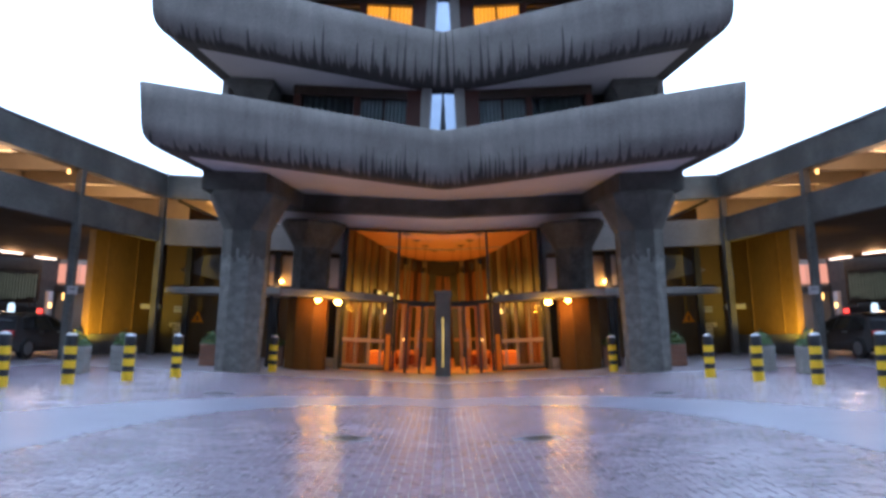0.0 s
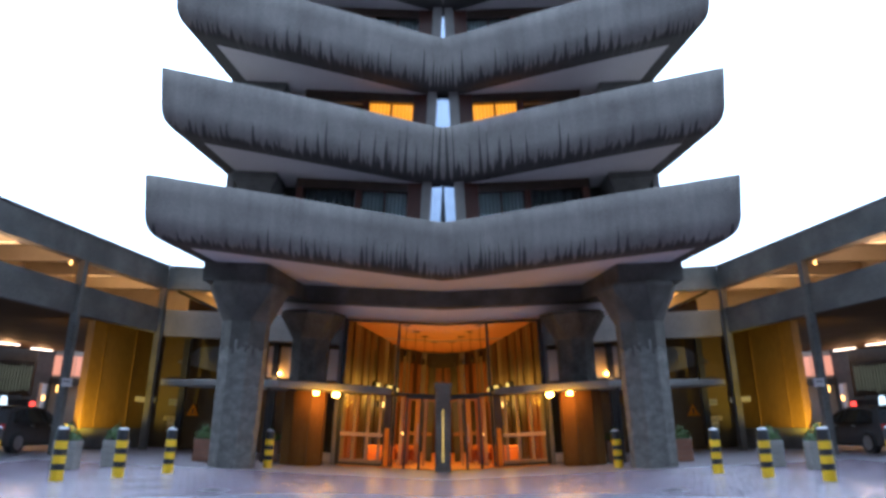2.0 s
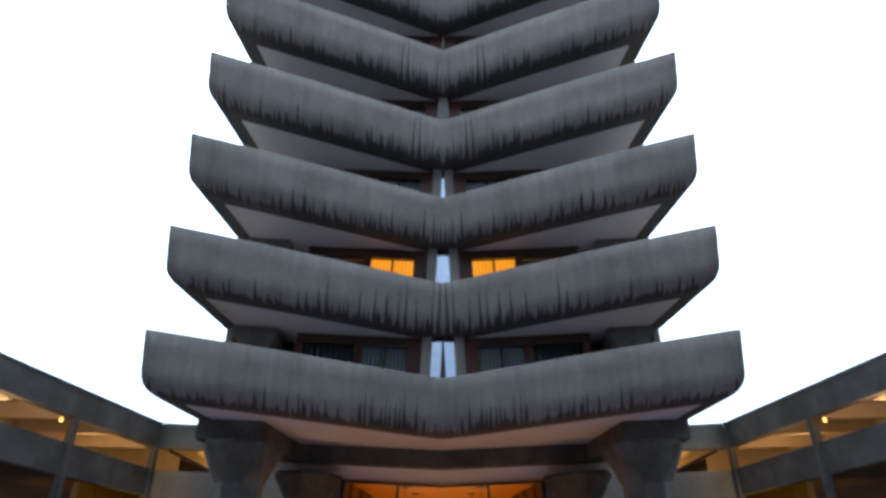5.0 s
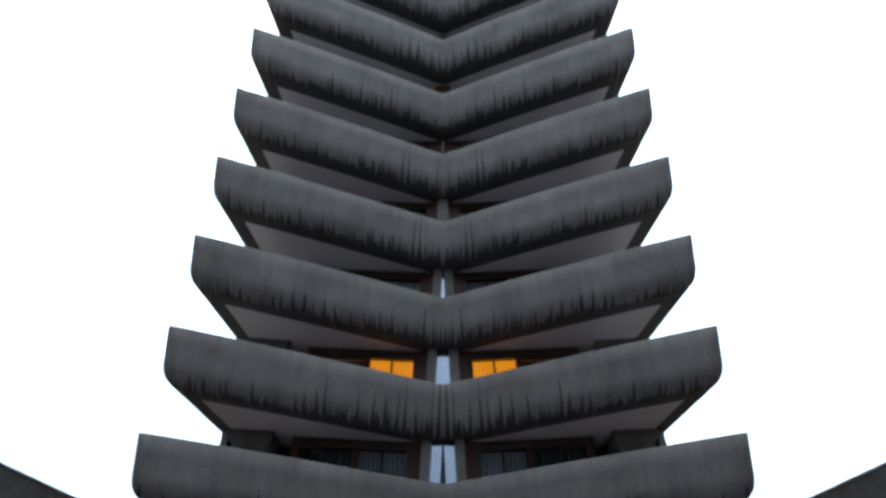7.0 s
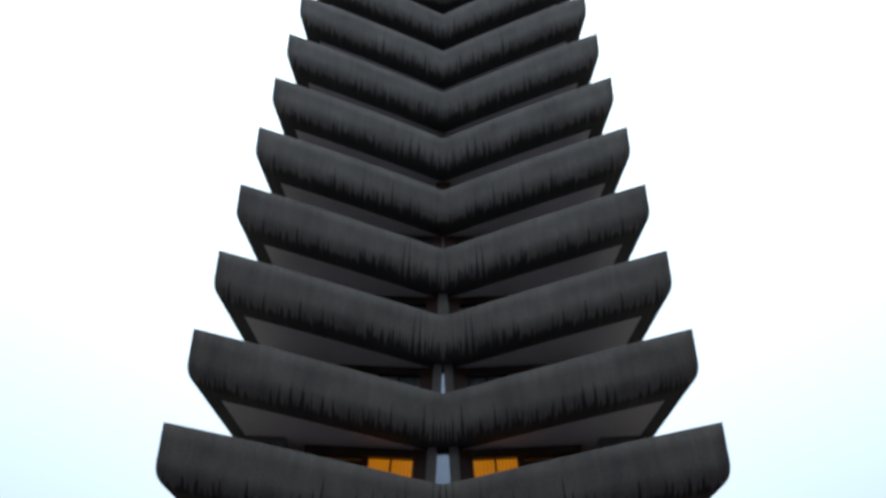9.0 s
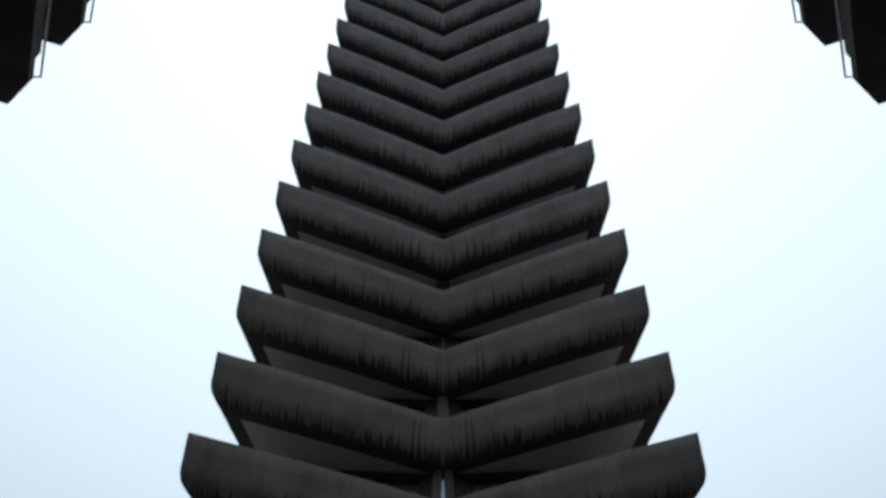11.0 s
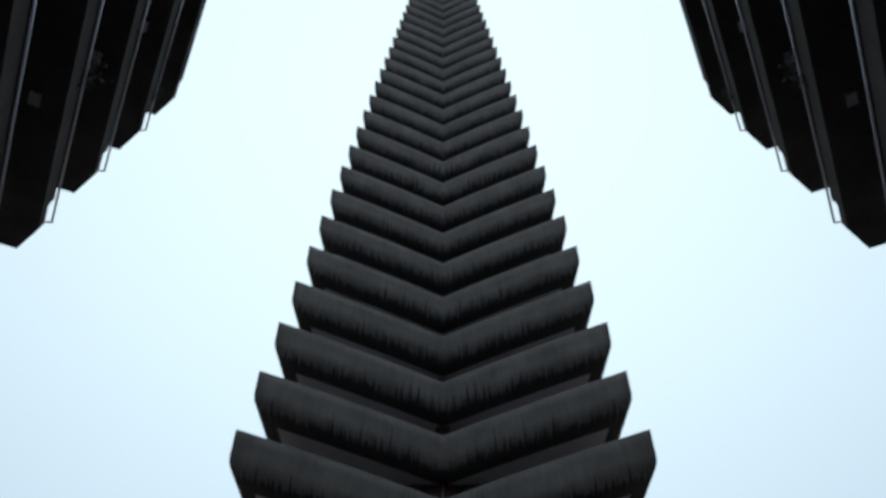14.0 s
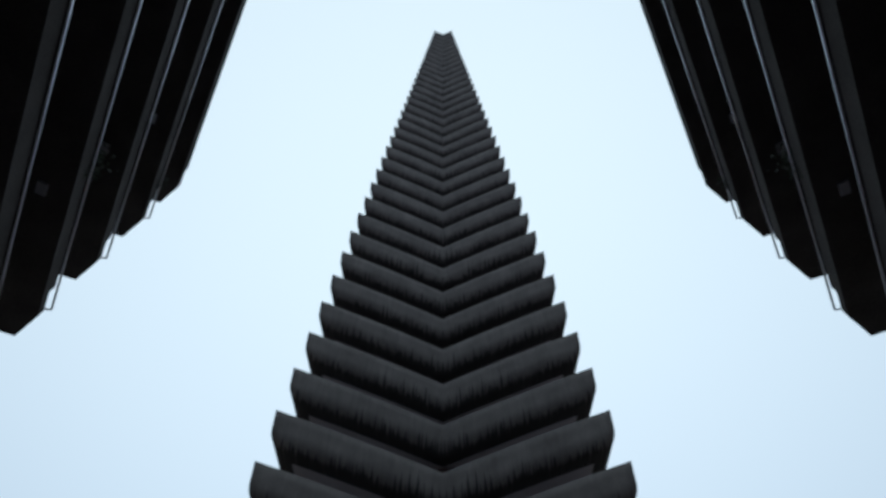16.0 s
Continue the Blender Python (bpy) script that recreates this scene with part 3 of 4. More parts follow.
pair("door_handle", rod(bmesh.new(), (-0.8, 24.7, 0.85), (-0.8, 24.7, 1.45), 0.018), STEEL, lobby, "brushed steel pull bar")
PLUMB = LEAN.inverted() @ Matrix.Translation((0, 0, 0.0))
bm = box(bmesh.new(), -0.25, 0.5, 24.3, 24.9, -0.03, 2.62, 0.02, PLUMB)
box(bm, -0.28, 0.5, 24.25, 24.95, 2.62, 2.78, 0.02, PLUMB)
whole("door_post", bm, DARK_CONCRETE, lobby, "grey upright post between the doors")
whole("strip", one_box(-0.013, 0.2, 24.286, 24.3, 0.3, 1.9, 0.0, PLUMB), STRIP_GLOW, lobby, "narrow glowing yellow strip")
whole("lobby_floor", one_box(-3.4, 0.6, 24.9, 40, 0.004, 0.03), LOBBY_FLOOR, lobby)
whole("lobby_ceiling", one_box(-3.4, 0.6, 25.36, 40, 4.85, 5.0), LOBBY_CEILING, lobby)
whole("back_wall", one_box(-3.4, 0.6, 39.6, 39.8, 0.03, 4.85), WOOD, lobby)
# upright boards of different widths and tones along the inner walls, which close in on a rear wall
rng = random.Random(4)
# the grey-green and pale grey tones also carry reflections in the glass
tones = [GREENISH, SMOKED, GREY_PANEL, BROWN_PANEL, GREENISH, BROWN_PANEL]
lower = [RED_WOOD, SMOKED, GREENISH, GREY_PANEL, BROWN_PANEL]
LINE = [Vector((-3.42, 25.42)), Vector((-2.2, 35.2)), Vector((-1.2, 37.0)), Vector((-0.1, 37.3))]
for leg, (a, b) in enumerate(zip(LINE, LINE[1:])):
    normal = Vector((-(b - a).y, (b - a).x)).normalized()
    pair("wall_lining", prism(bmesh.new(), [tuple(a + normal * 0.03), tuple(b + normal * 0.03), tuple(b + normal * 0.15), tuple(a + normal * 0.15)], 0.03, 4.85), BROWN_PANEL, lobby)
    u, far_end = 0.02, (b - a).length
    while u < far_end - 0.12:
        w = min(rng.choice((0.16, 0.24, 0.34, 0.5)) * (1.6 if leg == 0 else 0.75), far_end - u)
        p, q = a + (b - a).normalized() * u, a + (b - a).normalized() * (u + w - 0.04)
        out = normal * -(0.02 + 0.06 * rng.random())
        foot = [tuple(p), tuple(q), tuple(q + out), tuple(p + out)]
        pair("wall_board", prism(bmesh.new(), foot, 0.03, 2.3), lower[rng.randrange(5)], lobby)
        tall = WOOD if w < 0.2 else tones[rng.randrange(6)]
        pair("wall_board", prism(bmesh.new(), foot, 2.32, 4.2 if w < 0.2 else 4.84), tall, lobby)
        u += w
pair("door_jamb", one_box(-1.96, -1.7, 25.1, 25.2, 0, 2.3, 0.01), BROWN_PANEL, lobby, "dark brown jamb beside the doors")
pair("door_jamb", one_box(-1.9, -1.75, 25.06, 25.1, 0.05, 1.25, 0.01), ORANGE, lobby, "orange panel on the jamb")
pair("sill", one_box(-3.36, -1.98, 25.3, 25.5, 0.09, 0.2, 0.01), PEACH, lobby)
pair("corner_post", one_box(-3.66, -3.54, 25.3, 25.5, 0, 4.8, 0.01), CANOPY, lobby)
# added pale box: a strip of daylit ground given as a solid
pair("plinth", one_box(-4.5, -3.68, 26.4, 26.7, 0, 0.3, 0.02), SOFFIT, lobby, "low pale box standing in for daylit ground beside the glazing")
pair("side_window", one_box(-4.6, -3.68, 26.6, 26.64, 0.3, 2.3), DARK_GLASS, lobby)
for x, y, w, mat in ((-1.42, 25.9, 0.05, PEACH), (-1.28, 27.0, 0.12, RED_WOOD), (-0.95, 28.2, 0.1, WOOD), (-0.62, 26.4, 0.04, PEACH), (-0.5, 29.5, 0.12, GREENISH)):
    pair("inner_post", one_box(x - w, x + w, y, y + 0.1, 0.03, 2.3, 0.006), mat, lobby)
pair("inner_rail", one_box(-1.5, -0.4, 28.9, 29.0, 1.0, 1.12, 0.006), WOOD, lobby)
whole("rear_panel", one_box(-0.85, 0.6, 36.9, 36.98, 4.1, 4.84, 0.02), DARK, lobby)
whole("upper_band", one_box(-1.3, 0.6, 30.5, 30.6, 2.3, 2.55), WOOD, lobby)

for i, (px, py) in enumerate(((-1.46, 26.4), (-1.19, 28.2), (-0.88, 29.9), (-0.54, 31.7))):
    lampo = thing("pendant_lamp", "slim dark pendant lamp on a long cord", "lamp", "pendants in the lobby", at=Matrix.Translation((px, py, 4.85)))
    part("rose", lathe(bmesh.new(), [(0.15, -0.03), (0.16, -0.02), (0.16, 0.0)], 12), DARK, lampo)
    part("cord", rod(bmesh.new(), (0, 0, -0.9), (0, 0, -0.03), 0.012, 6), DARK, lampo)
    part("shade", lathe(bmesh.new(), [(0.05, -1.12), (0.07, -1.1), (0.07, -0.9), (0.02, -0.88)], 12), DARK, lampo)
    reflect(lampo)

bench = thing("lobby_bench", "boxy orange upholstered bench behind the glass", "bench", "benches in the lobby", at=Matrix.Translation((-2.1, 26.3, 0.03)) @ Matrix.Rotation(radians(8), 4, "Z"))
part("base", one_box(-0.42, 0.42, -0.26, 0.3, 0.0, 0.06), DARK, bench)
part("seat", one_box(-0.46, 0.46, -0.3, 0.34, 0.06, 0.5, 0.03), ORANGE, bench)
part("cushion", one_box(-0.46, 0.46, -0.3, 0.34, 0.505, 0.62, 0.04), ORANGE, bench)
reflect(bench)
seat = thing("lobby_armchair", "low dark red armchair on the lobby floor", "armchair", "armchairs in the lobby", at=Matrix.Translation((-1.42, 27.4, 0.03)) @ Matrix.Rotation(radians(-12), 4, "Z"))
part("seat", one_box(-0.28, 0.28, -0.3, 0.25, 0.12, 0.36, 0.05), DARK_RED, seat)
part("backrest", one_box(-0.34, 0.34, 0.22, 0.38, 0.12, 0.64, 0.06), ORANGE, seat)
for s in (-1, 1):
    part("armrest", one_box(s * 0.28, s * 0.4, -0.3, 0.26, 0.12, 0.5, 0.04), DARK_RED, seat)
    for yy in (-0.24, 0.28):
        part("leg", rod(bmesh.new(), (s * 0.3, yy, 0), (s * 0.3, yy, 0.14), 0.02), DARK, seat)
reflect(seat)

# ---- added sleeves round the back columns' feet: warm lamplight put into their colour ----
casing = thing("column_casing", "orange-brown sleeve added for the lamplight on a column's foot", "casing", "column casings", at=Matrix.Translation((-4.45, 24.4, 0)))
for i in range(8):
    a, c = Vector(OCT[i]) * 0.665, Vector(OCT[(i + 1) % 8]) * 0.665
    n2 = ((a + c) / 2).normalized() * 0.025
    g = (c - a) * 0.008
    part("panel", prism(bmesh.new(), [tuple(a + g), tuple(c - g), tuple(c - g + n2), tuple(a + g + n2)], 0.01, 2.28), LAMPLIT_FOOT, casing)
reflect(casing)

# ---- entrance canopies ----
canopy = thing("entrance_canopy", "thin pale concrete canopy running out from the doors", "canopy", "canopies")
bm = prism(bmesh.new(), [(-1.75, 25.1), (-2.6, 24.0), (-5.1, 23.0), (-10.5, 27.7), (-9.4, 28.3), (-5.3, 26.2), (-3.55, 26.0), (-3.55, 25.1)], 2.33, 2.56)
bmesh.ops.bevel(bm, geom=bm.edges[:], offset=0.025, segments=1, affect="EDGES")
bm.transform(LEAN)
part("slab", bm, CANOPY, canopy)
for x, y in ((-5.75, 24.6), (-7.9, 26.6)):
    bm = rod(bmesh.new(), (x, y, 0), (x, y, 2.33), 0.05)
    bm.transform(LEAN)
    part("post", bm, DARK, canopy)
reflect(canopy)
for x, y, z, f in ((-4.02, 23.6, 2.33, 0.64), (-3.42, 23.85, 2.33, 0.86)):
    lampo = thing("canopy_lamp", "round glowing lamp under the canopy", "lamp", "canopy lamps", at=Matrix.Translation((x, y, z)))
    part("base", lathe(bmesh.new(), [(0.1, -0.05), (0.12, -0.03), (0.12, 0)], 14), DARK, lampo)
    part("globe", lathe(bmesh.new(), [(0.04 * f, -0.05 - 0.17 * f), (0.1 * f, -0.05 - 0.15 * f), (0.135 * f, -0.05 - 0.08 * f), (0.12 * f, -0.05 - 0.02 * f), (0.09 * f, -0.05)], 14), LAMP_GLOW, lampo)
    reflect(lampo)
    warm_lamp("canopy_light", (x, y - 0.3, z - 0.25), 44 * f * f, (1.0, 0.43, 0.012))

for y, z, f, mat in ((29.8, 2.85, 0.6, SCONCE_GLOW), (32.1, 2.85, 0.9, SCONCE_GLOW), (33.7, 2.85, 0.7, SCONCE_GLOW), (30.7, 2.12, 0.9, STAND_GLOW)):
    x = -3.27 + 0.1247 * (y - 25.42)
    lampo = thing("wall_sconce", "small yellow glass sconce on the lobby wall", "lamp", "sconces in the lobby", at=Matrix.Translation((x, y, z)) @ Matrix.Rotation(radians(84), 4, "Z"))
    part("plate", one_box(-0.09, 0.09, 0.0, 0.22, -0.12, 0.12, 0.01), DARK, lampo)
    bm = lathe(bmesh.new(), [(0.05 * f, -0.14 * f), (0.09 * f, -0.12 * f), (0.12 * f, 0.06 * f), (0.1 * f, 0.08 * f)], 14)
    bm.transform(Matrix.Translation((0, -0.1, 0)))
    part("shade", bm, mat, lampo)
    reflect(lampo)
    if y != 29.8:
        warm_lamp("sconce_light", (x + 0.6, y, 2.5), 5, (1.0, 0.43, 0.035), 0.25)
# added fill that brightens the bench, with no fixture at this spot
warm_lamp("stand_light", (-2.1, 25.75, 1.0), 23, (1.0, 0.44, 0.035), 0.3)
# added fill for the lobby, floating below the unlit pendants
for y in (27.0, 31.0, 34.6):
    warm_lamp("pendant_light", (-0.95, y, 2.6), 26, (1.0, 0.42, 0.035), 0.9)
# added fill close to the lobby floor, without a fixture
warm_lamp("desk_light", (-0.9, 27.3, 1.2), 22, (1.0, 0.45, 0.03), 0.8)
lampo = thing("stand_lamp", "small glowing globe lamp on a thin stand", "lamp", "stand lamps in the lobby", at=Matrix.Translation((-1.4, 26.6, 0.03)))
part("base", lathe(bmesh.new(), [(0.14, 0), (0.14, 0.02), (0.02, 0.03)], 16), DARK, lampo)
part("stem", rod(bmesh.new(), (0, 0, 0.03), (0, 0, 1.0), 0.015), STEEL, lampo)
part("globe", lathe(bmesh.new(), [(0.015, 1.0), (0.035, 1.02), (0.04, 1.045), (0.03, 1.07), (0.01, 1.08)], 14), STAND_GLOW, lampo)
reflect(lampo)

# ---- podium: two-storey wing beside and behind the tower ----
podium = thing("podium_wing", "low concrete wing with an open lit upper deck", "building", "podium wings")
A, B = Vector((-13.6, 10.5)), Vector((-10.85, 28.0))
along = (B - A).normalized()
inn = Vector((-along.y, along.x))


def strip(p, q, n, d0, d1, z0, z1):
    return prism(bmesh.new(), [tuple(p + n * d0), tuple(q + n * d0), tuple(q + n * d1), tuple(p + n * d1)], z0, z1)


def podium_part(name, bm, mat, label=""):
    bm.transform(LEAN)
    return part(name, bm, mat, podium, label)


C = Vector((1.0, 28.2))
back = Vector((0, 1))
podium_part("roof_beam", strip(A, B, inn, 0, 0.35, 5.99, 6.83), DARK_CONCRETE)
podium_part("coping", strip(A, B, inn, -0.03, 0.4, 6.835, 6.9), CONCRETE)
podium_part("roof_slab", strip(A, B + along * 3, inn, 0.36, 9, 6.45, 6.8), CEILING)
podium_part("deck_beam", strip(A, B, inn, 0.1, 0.4, 4.29, 5.22), DARK_CONCRETE)
podium_part("deck_slab", strip(A, B + along * 2, inn, 0.41, 34, 4.45, 4.8), DECK_CEILING)
podium_part("cross_beam", strip(A, B + along * 2, inn, 12.0, 12.5, 4.15, 4.44), BROWN_PANEL)
podium_part("upper_wall", strip(A, B + along * 4, inn, 4.0, 4.2, 4.8, 6.45), CEILING)
for i in range(4):
    p = B - along * (4.95 * i) if i < 3 else A
    podium_part("post", strip(p - along * 0.1, p + along * 0.1, inn, -0.01, 0.22, 0, 5.98), DARK_CONCRETE)
    podium_part("roof_rib", strip(p - along * 0.12, p + along * 0.12, inn, 0.37, 4.0, 5.95, 6.44), CEILING)
for i in range(0, 3):
    p = B - along * (4.95 * i + 2.6)
    podium_part("roof_rib", strip(p - along * 0.12, p + along * 0.12, inn, 0.37, 4.0, 5.95, 6.44), CEILING)
W0, W1 = Vector((-12.5, 26.15)), Vector((-11.45, 29.6))
wd = (W1 - W0).normalized()
wn2 = Vector((-wd.y, wd.x))
podium_part("side_wall", strip(W0, W1, wn2, 0, 0.3, 0.72, 4.44), WALL_PAINT)
podium_part("plinth", strip(W0 - wd * 0.02, W1, wn2, -0.08, 0.32, 0, 0.715), DARK_CONCRETE)
for f in (0.18, 0.62):
    p = W0.lerp(W1, f)
    podium_part("wall_rib", strip(p - wd * 0.03, p + wd * 0.03, wn2, -0.025, 0, 0.73, 4.4), WALL_PAINT)
podium_part("deck_slab", one_box(-46, -12.7, 30.4, 43.6, 4.46, 4.79), DECK_CEILING)
podium_part("roof_pole", rod(bmesh.new(), (-10.9, 28.1, 6.9), (-10.9, 28.1, 7.3), 0.025), STEEL)
reflect(podium)

wing = thing("rear_wing", "concrete wing with open lit deck behind the tower", "building", kind="")
BX = -10.85
whole("roof_beam", one_box(BX, 1, 28.0, 28.4, 5.99, 6.83, 0.01), DARK_CONCRETE, wing)
whole("coping", one_box(BX, 1, 27.97, 28.45, 6.835, 6.9), CONCRETE, wing)
whole("roof_slab", one_box(-18, 1, 28.41, 34, 6.46, 6.79), CEILING, wing)
pair("deck_beam", one_box(BX - 0.1, -3.6, 28.1, 28.4, 4.2, 5.2, 0.01), CONCRETE, wing)
pair("deck_slab", one_box(-11.2, -3.6, 28.41, 34, 4.4, 4.79), DARK_CONCRETE, wing)
whole("upper_wall", one_box(-18, 1, 31.0, 31.2, 4.8, 6.45), CEILING, wing)
for x in (-9.6, -8.4, -7.2):
    pair("roof_rib", one_box(x, x + 0.2, 28.41, 31, 5.95, 6.44), CEILING, wing)
pair("sloping_brace", rod(bmesh.new(), (-8.7, 28.46, 5.24), (-10.55, 28.46, 5.97), 0.055), DARK, wing)
bm = prism(bmesh.new(), [(-8.0, 4.8), (-10.15, 4.8), (-10.15, 5.74), (-8.9, 5.27), (-8.0, 5.0)], -28.72, -28.64)
bm.transform(Matrix.Rotation(radians(90), 4, "X"))
pair("deck_screen", bm, DECK_CEILING, wing, "brown screen on the upper deck")
pair("back_wall", one_box(-12.6, -3.52, 30.0, 30.3, 0, 4.4), REAR_WALL, wing)
bm = prism(bmesh.new(), [(-10.6, 3.3), (-9.0, 3.0), (-9.0, 4.0), (-9.7, 3.95)], -29.8, -29.4)
bm.transform(Matrix.Rotation(radians(90), 4, "X"))
pair("upper_panel", bm, GREY_PANEL, wing)
for x0, x1 in ((-7.0, -5.4), (-5.2, -3.6)):
    pair("wall_panel", one_box(x0, x1, 29.3, 29.6, 2.9, 4.1, 0.02), SOFFIT, wing)
for x in (-10.1, -7.55, -6.6, -5.4):
    pair("post", one_box(x - 0.12, x + 0.12, 28.9, 29.14, 0, 4.2, 0.01), DARK, wing)
for x, z in ((-6.55, 3.05), (-3.75, 2.5)):
    lampo = thing("wall_lamp", "oval glowing wall lamp on the rear wing", "lamp", "wall lamps", at=Matrix.Translation((x, 29.1, z)))
    part("bracket", one_box(-0.05, 0.05, 0.06, 0.2, -0.04, 0.04), DARK, lampo)
    bm = lathe(bmesh.new(), [(0.08, -0.06), (0.16, -0.04), (0.19, 0), (0.16, 0.04), (0.08, 0.06)], 16)
    bm.transform(Matrix.Diagonal((1, 0.4, 1, 1)))
    part("diffuser", bm, LAMP_GLOW, lampo)
    reflect(lampo)
warm_lamp("wall_light", (-6.55, 28.75, 2.85), 6)
warm_lamp("deck_light", (-12.9, 20.4, 5.4), 80, (1.0, 0.6, 0.28), 0.5)
warm_lamp("deck_light", (-12.6, 26.2, 5.4), 62, (1.0, 0.56, 0.2), 0.5)
warm_lamp("deck_light", (-8.6, 29.7, 5.5), 80, (1.0, 0.5, 0.1), 0.5)
# added spot that gives the ochre wall its yellow glow
spot_lamp("wall_wash", (-12.15, 25.0, 0.5), (-12.4, 26.7, 1.9), 320, (1.0, 0.64, 0.03), 88)

# ---- terrace block with stacked balconies ----
block = thing("terrace_block", "dark concrete terrace block with stacked balconies and rails", "apartment block", "terrace blocks")
F0 = Vector((-10.61, 8.72))
da, db = Vector((0.437, -0.8995)), Vector((-0.8995, -0.437))


def ab(a, b):
    return tuple(F0 + da * a + db * b)


def block_part(name, bm, mat, label=""):
    bm.transform(LEAN)
    return part(name, bm, mat, block, label)


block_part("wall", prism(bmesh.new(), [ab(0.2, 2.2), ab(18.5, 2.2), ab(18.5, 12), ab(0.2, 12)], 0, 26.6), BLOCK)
for k in range(-4, 4):
    z = 16.64 + 3.0 * k
    outline = [ab(18.5, 0), ab(0, 0), ab(-0.81, 0.385), ab(-0.88, 0.95), ab(-0.35, 1.15), ab(-0.35, 2.3), ab(18.5, 2.3)]
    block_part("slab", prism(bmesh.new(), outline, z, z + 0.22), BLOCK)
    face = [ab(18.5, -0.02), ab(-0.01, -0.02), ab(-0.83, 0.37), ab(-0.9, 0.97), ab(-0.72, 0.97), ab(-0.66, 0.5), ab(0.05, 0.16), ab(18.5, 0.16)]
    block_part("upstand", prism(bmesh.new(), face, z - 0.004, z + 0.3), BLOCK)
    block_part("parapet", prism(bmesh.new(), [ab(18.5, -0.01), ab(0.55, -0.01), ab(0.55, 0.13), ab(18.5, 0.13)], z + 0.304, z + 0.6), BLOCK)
    if k < 3:
        zr = z + 0.66
        bm = rod(bmesh.new(), (*ab(-0.2, -0.05), zr), (*ab(18.5, -0.05), zr), 0.03)
        rod(bm, (*ab(-0.2, -0.05), zr), (*ab(-0.33, 0.3), zr), 0.024)
        block_part("handrail", bm, RAIL, "pale steel tube handrail")
        block_part("rail_post", rod(bmesh.new(), (*ab(-0.33, 0.3), zr), (*ab(-0.33, 0.3), z + 0.21), 0.03), DARK)
    for i in range(3):
        block_part("soffit_lamp", prism(bmesh.new(), [ab(3.25 + 6 * i, 0.5), ab(3.55 + 6 * i, 0.5), ab(3.55 + 6 * i, 0.72), ab(3.25 + 6 * i, 0.72)], z - 0.09, z - 0.004), CAP, "unlit square soffit lamp")
reflect(block)
for a, b, z, spread, tall, count, seed in ((1.1, 0.12, 22.94, 0.28, 0.75, 260, 21), (3.95, 0.12, 16.94, 0.4, 1.05, 420, 22), (-0.7, 0.45, 16.94, 0.14, 0.9, 60, 23)):
    bush = thing("balcony_plant", "dark leafy plant growing over a balcony edge", "plant", "balcony plants", at=Matrix.Translation((*ab(a, b), z)))
    rb = random.Random(seed)
    bm = bmesh.new()
    for _ in range(count):
        h = rb.random()
        r = spread * (0.5 + 0.8 * h) * rb.random()
        t = rb.uniform(0, 6.28)
        c = Vector((r * math.cos(t), r * math.sin(t), tall * h))
        d = Vector((rb.uniform(-1, 1), rb.uniform(-1, 1), rb.uniform(-0.5, 1))).normalized()
        s = d.orthogonal().normalized() * rb.uniform(0.02, 0.04)
        ln = rb.uniform(0.06, 0.13)
        bm.faces.new([bm.verts.new(p) for p in (c, c + d * ln * 0.5 + s, c + d * ln, c + d * ln * 0.5 - s)])
    part("leaves", bm, DARK_LEAF, bush)
    bm = bmesh.new()
    for i in range(5):
        t = i * 1.3 + seed
        rod(bm, (0, 0, -0.004), (spread * 0.7 * math.cos(t), spread * 0.7 * math.sin(t), tall * (0.6 + 0.08 * i)), 0.008, 5)
    part("stem", bm, SOIL, bush)
    reflect(bush)
# unseen wall added behind the camera; it blocks low sky from the glass
tagged(whole("wall_south", one_box(-7, 0.6, -14.0, -13.5, 0, 9), BLOCK), "unseen dark wall added to keep sky out of the lobby glass", "wall", kind="structure")

# ---- bollards, planters, car ----
def bollard():
    ob = thing("bollard", "black and yellow striped bollard with a rounded cap", "bollard", "bollards", at=Matrix.Translation((-7.83, 15.74, 0)))
    r = 0.125
    for z0, z1, mat in ((0.0, 0.22, YELLOW), (0.22, 0.345, BLACK), (0.345, 0.51, YELLOW), (0.51, 0.635, BLACK), (0.635, 0.8, YELLOW), (0.8, 0.94, BLACK)):
        part("band", lathe(bmesh.new(), [(r, z0), (r + 0.003, z0 + 0.005), (r + 0.003, z1 - 0.005), (r, z1)], 20), mat, ob)
    part("head", lathe(bmesh.new(), [(r, 0.94), (r, 1.02), (r * 0.95, 1.03)], 20), BLACK, ob)
    part("cap", lathe(bmesh.new(), [(r * 0.95, 1.03), (r * 0.85, 1.055), (r * 0.5, 1.075), (r * 0.1, 1.08)], 20), CAP, ob)
    return ob


first = bollard()
reflect(first)
for x, y in ((-8.55, 14.56), (-7.18, 17.16), (-6.68, 18.86), (-5.05, 22.4)):
    reflect(copy_thing(first, LEAN @ Matrix.Translation((x, y, 0)) @ Matrix.Rotation(x, 4, "Z")))


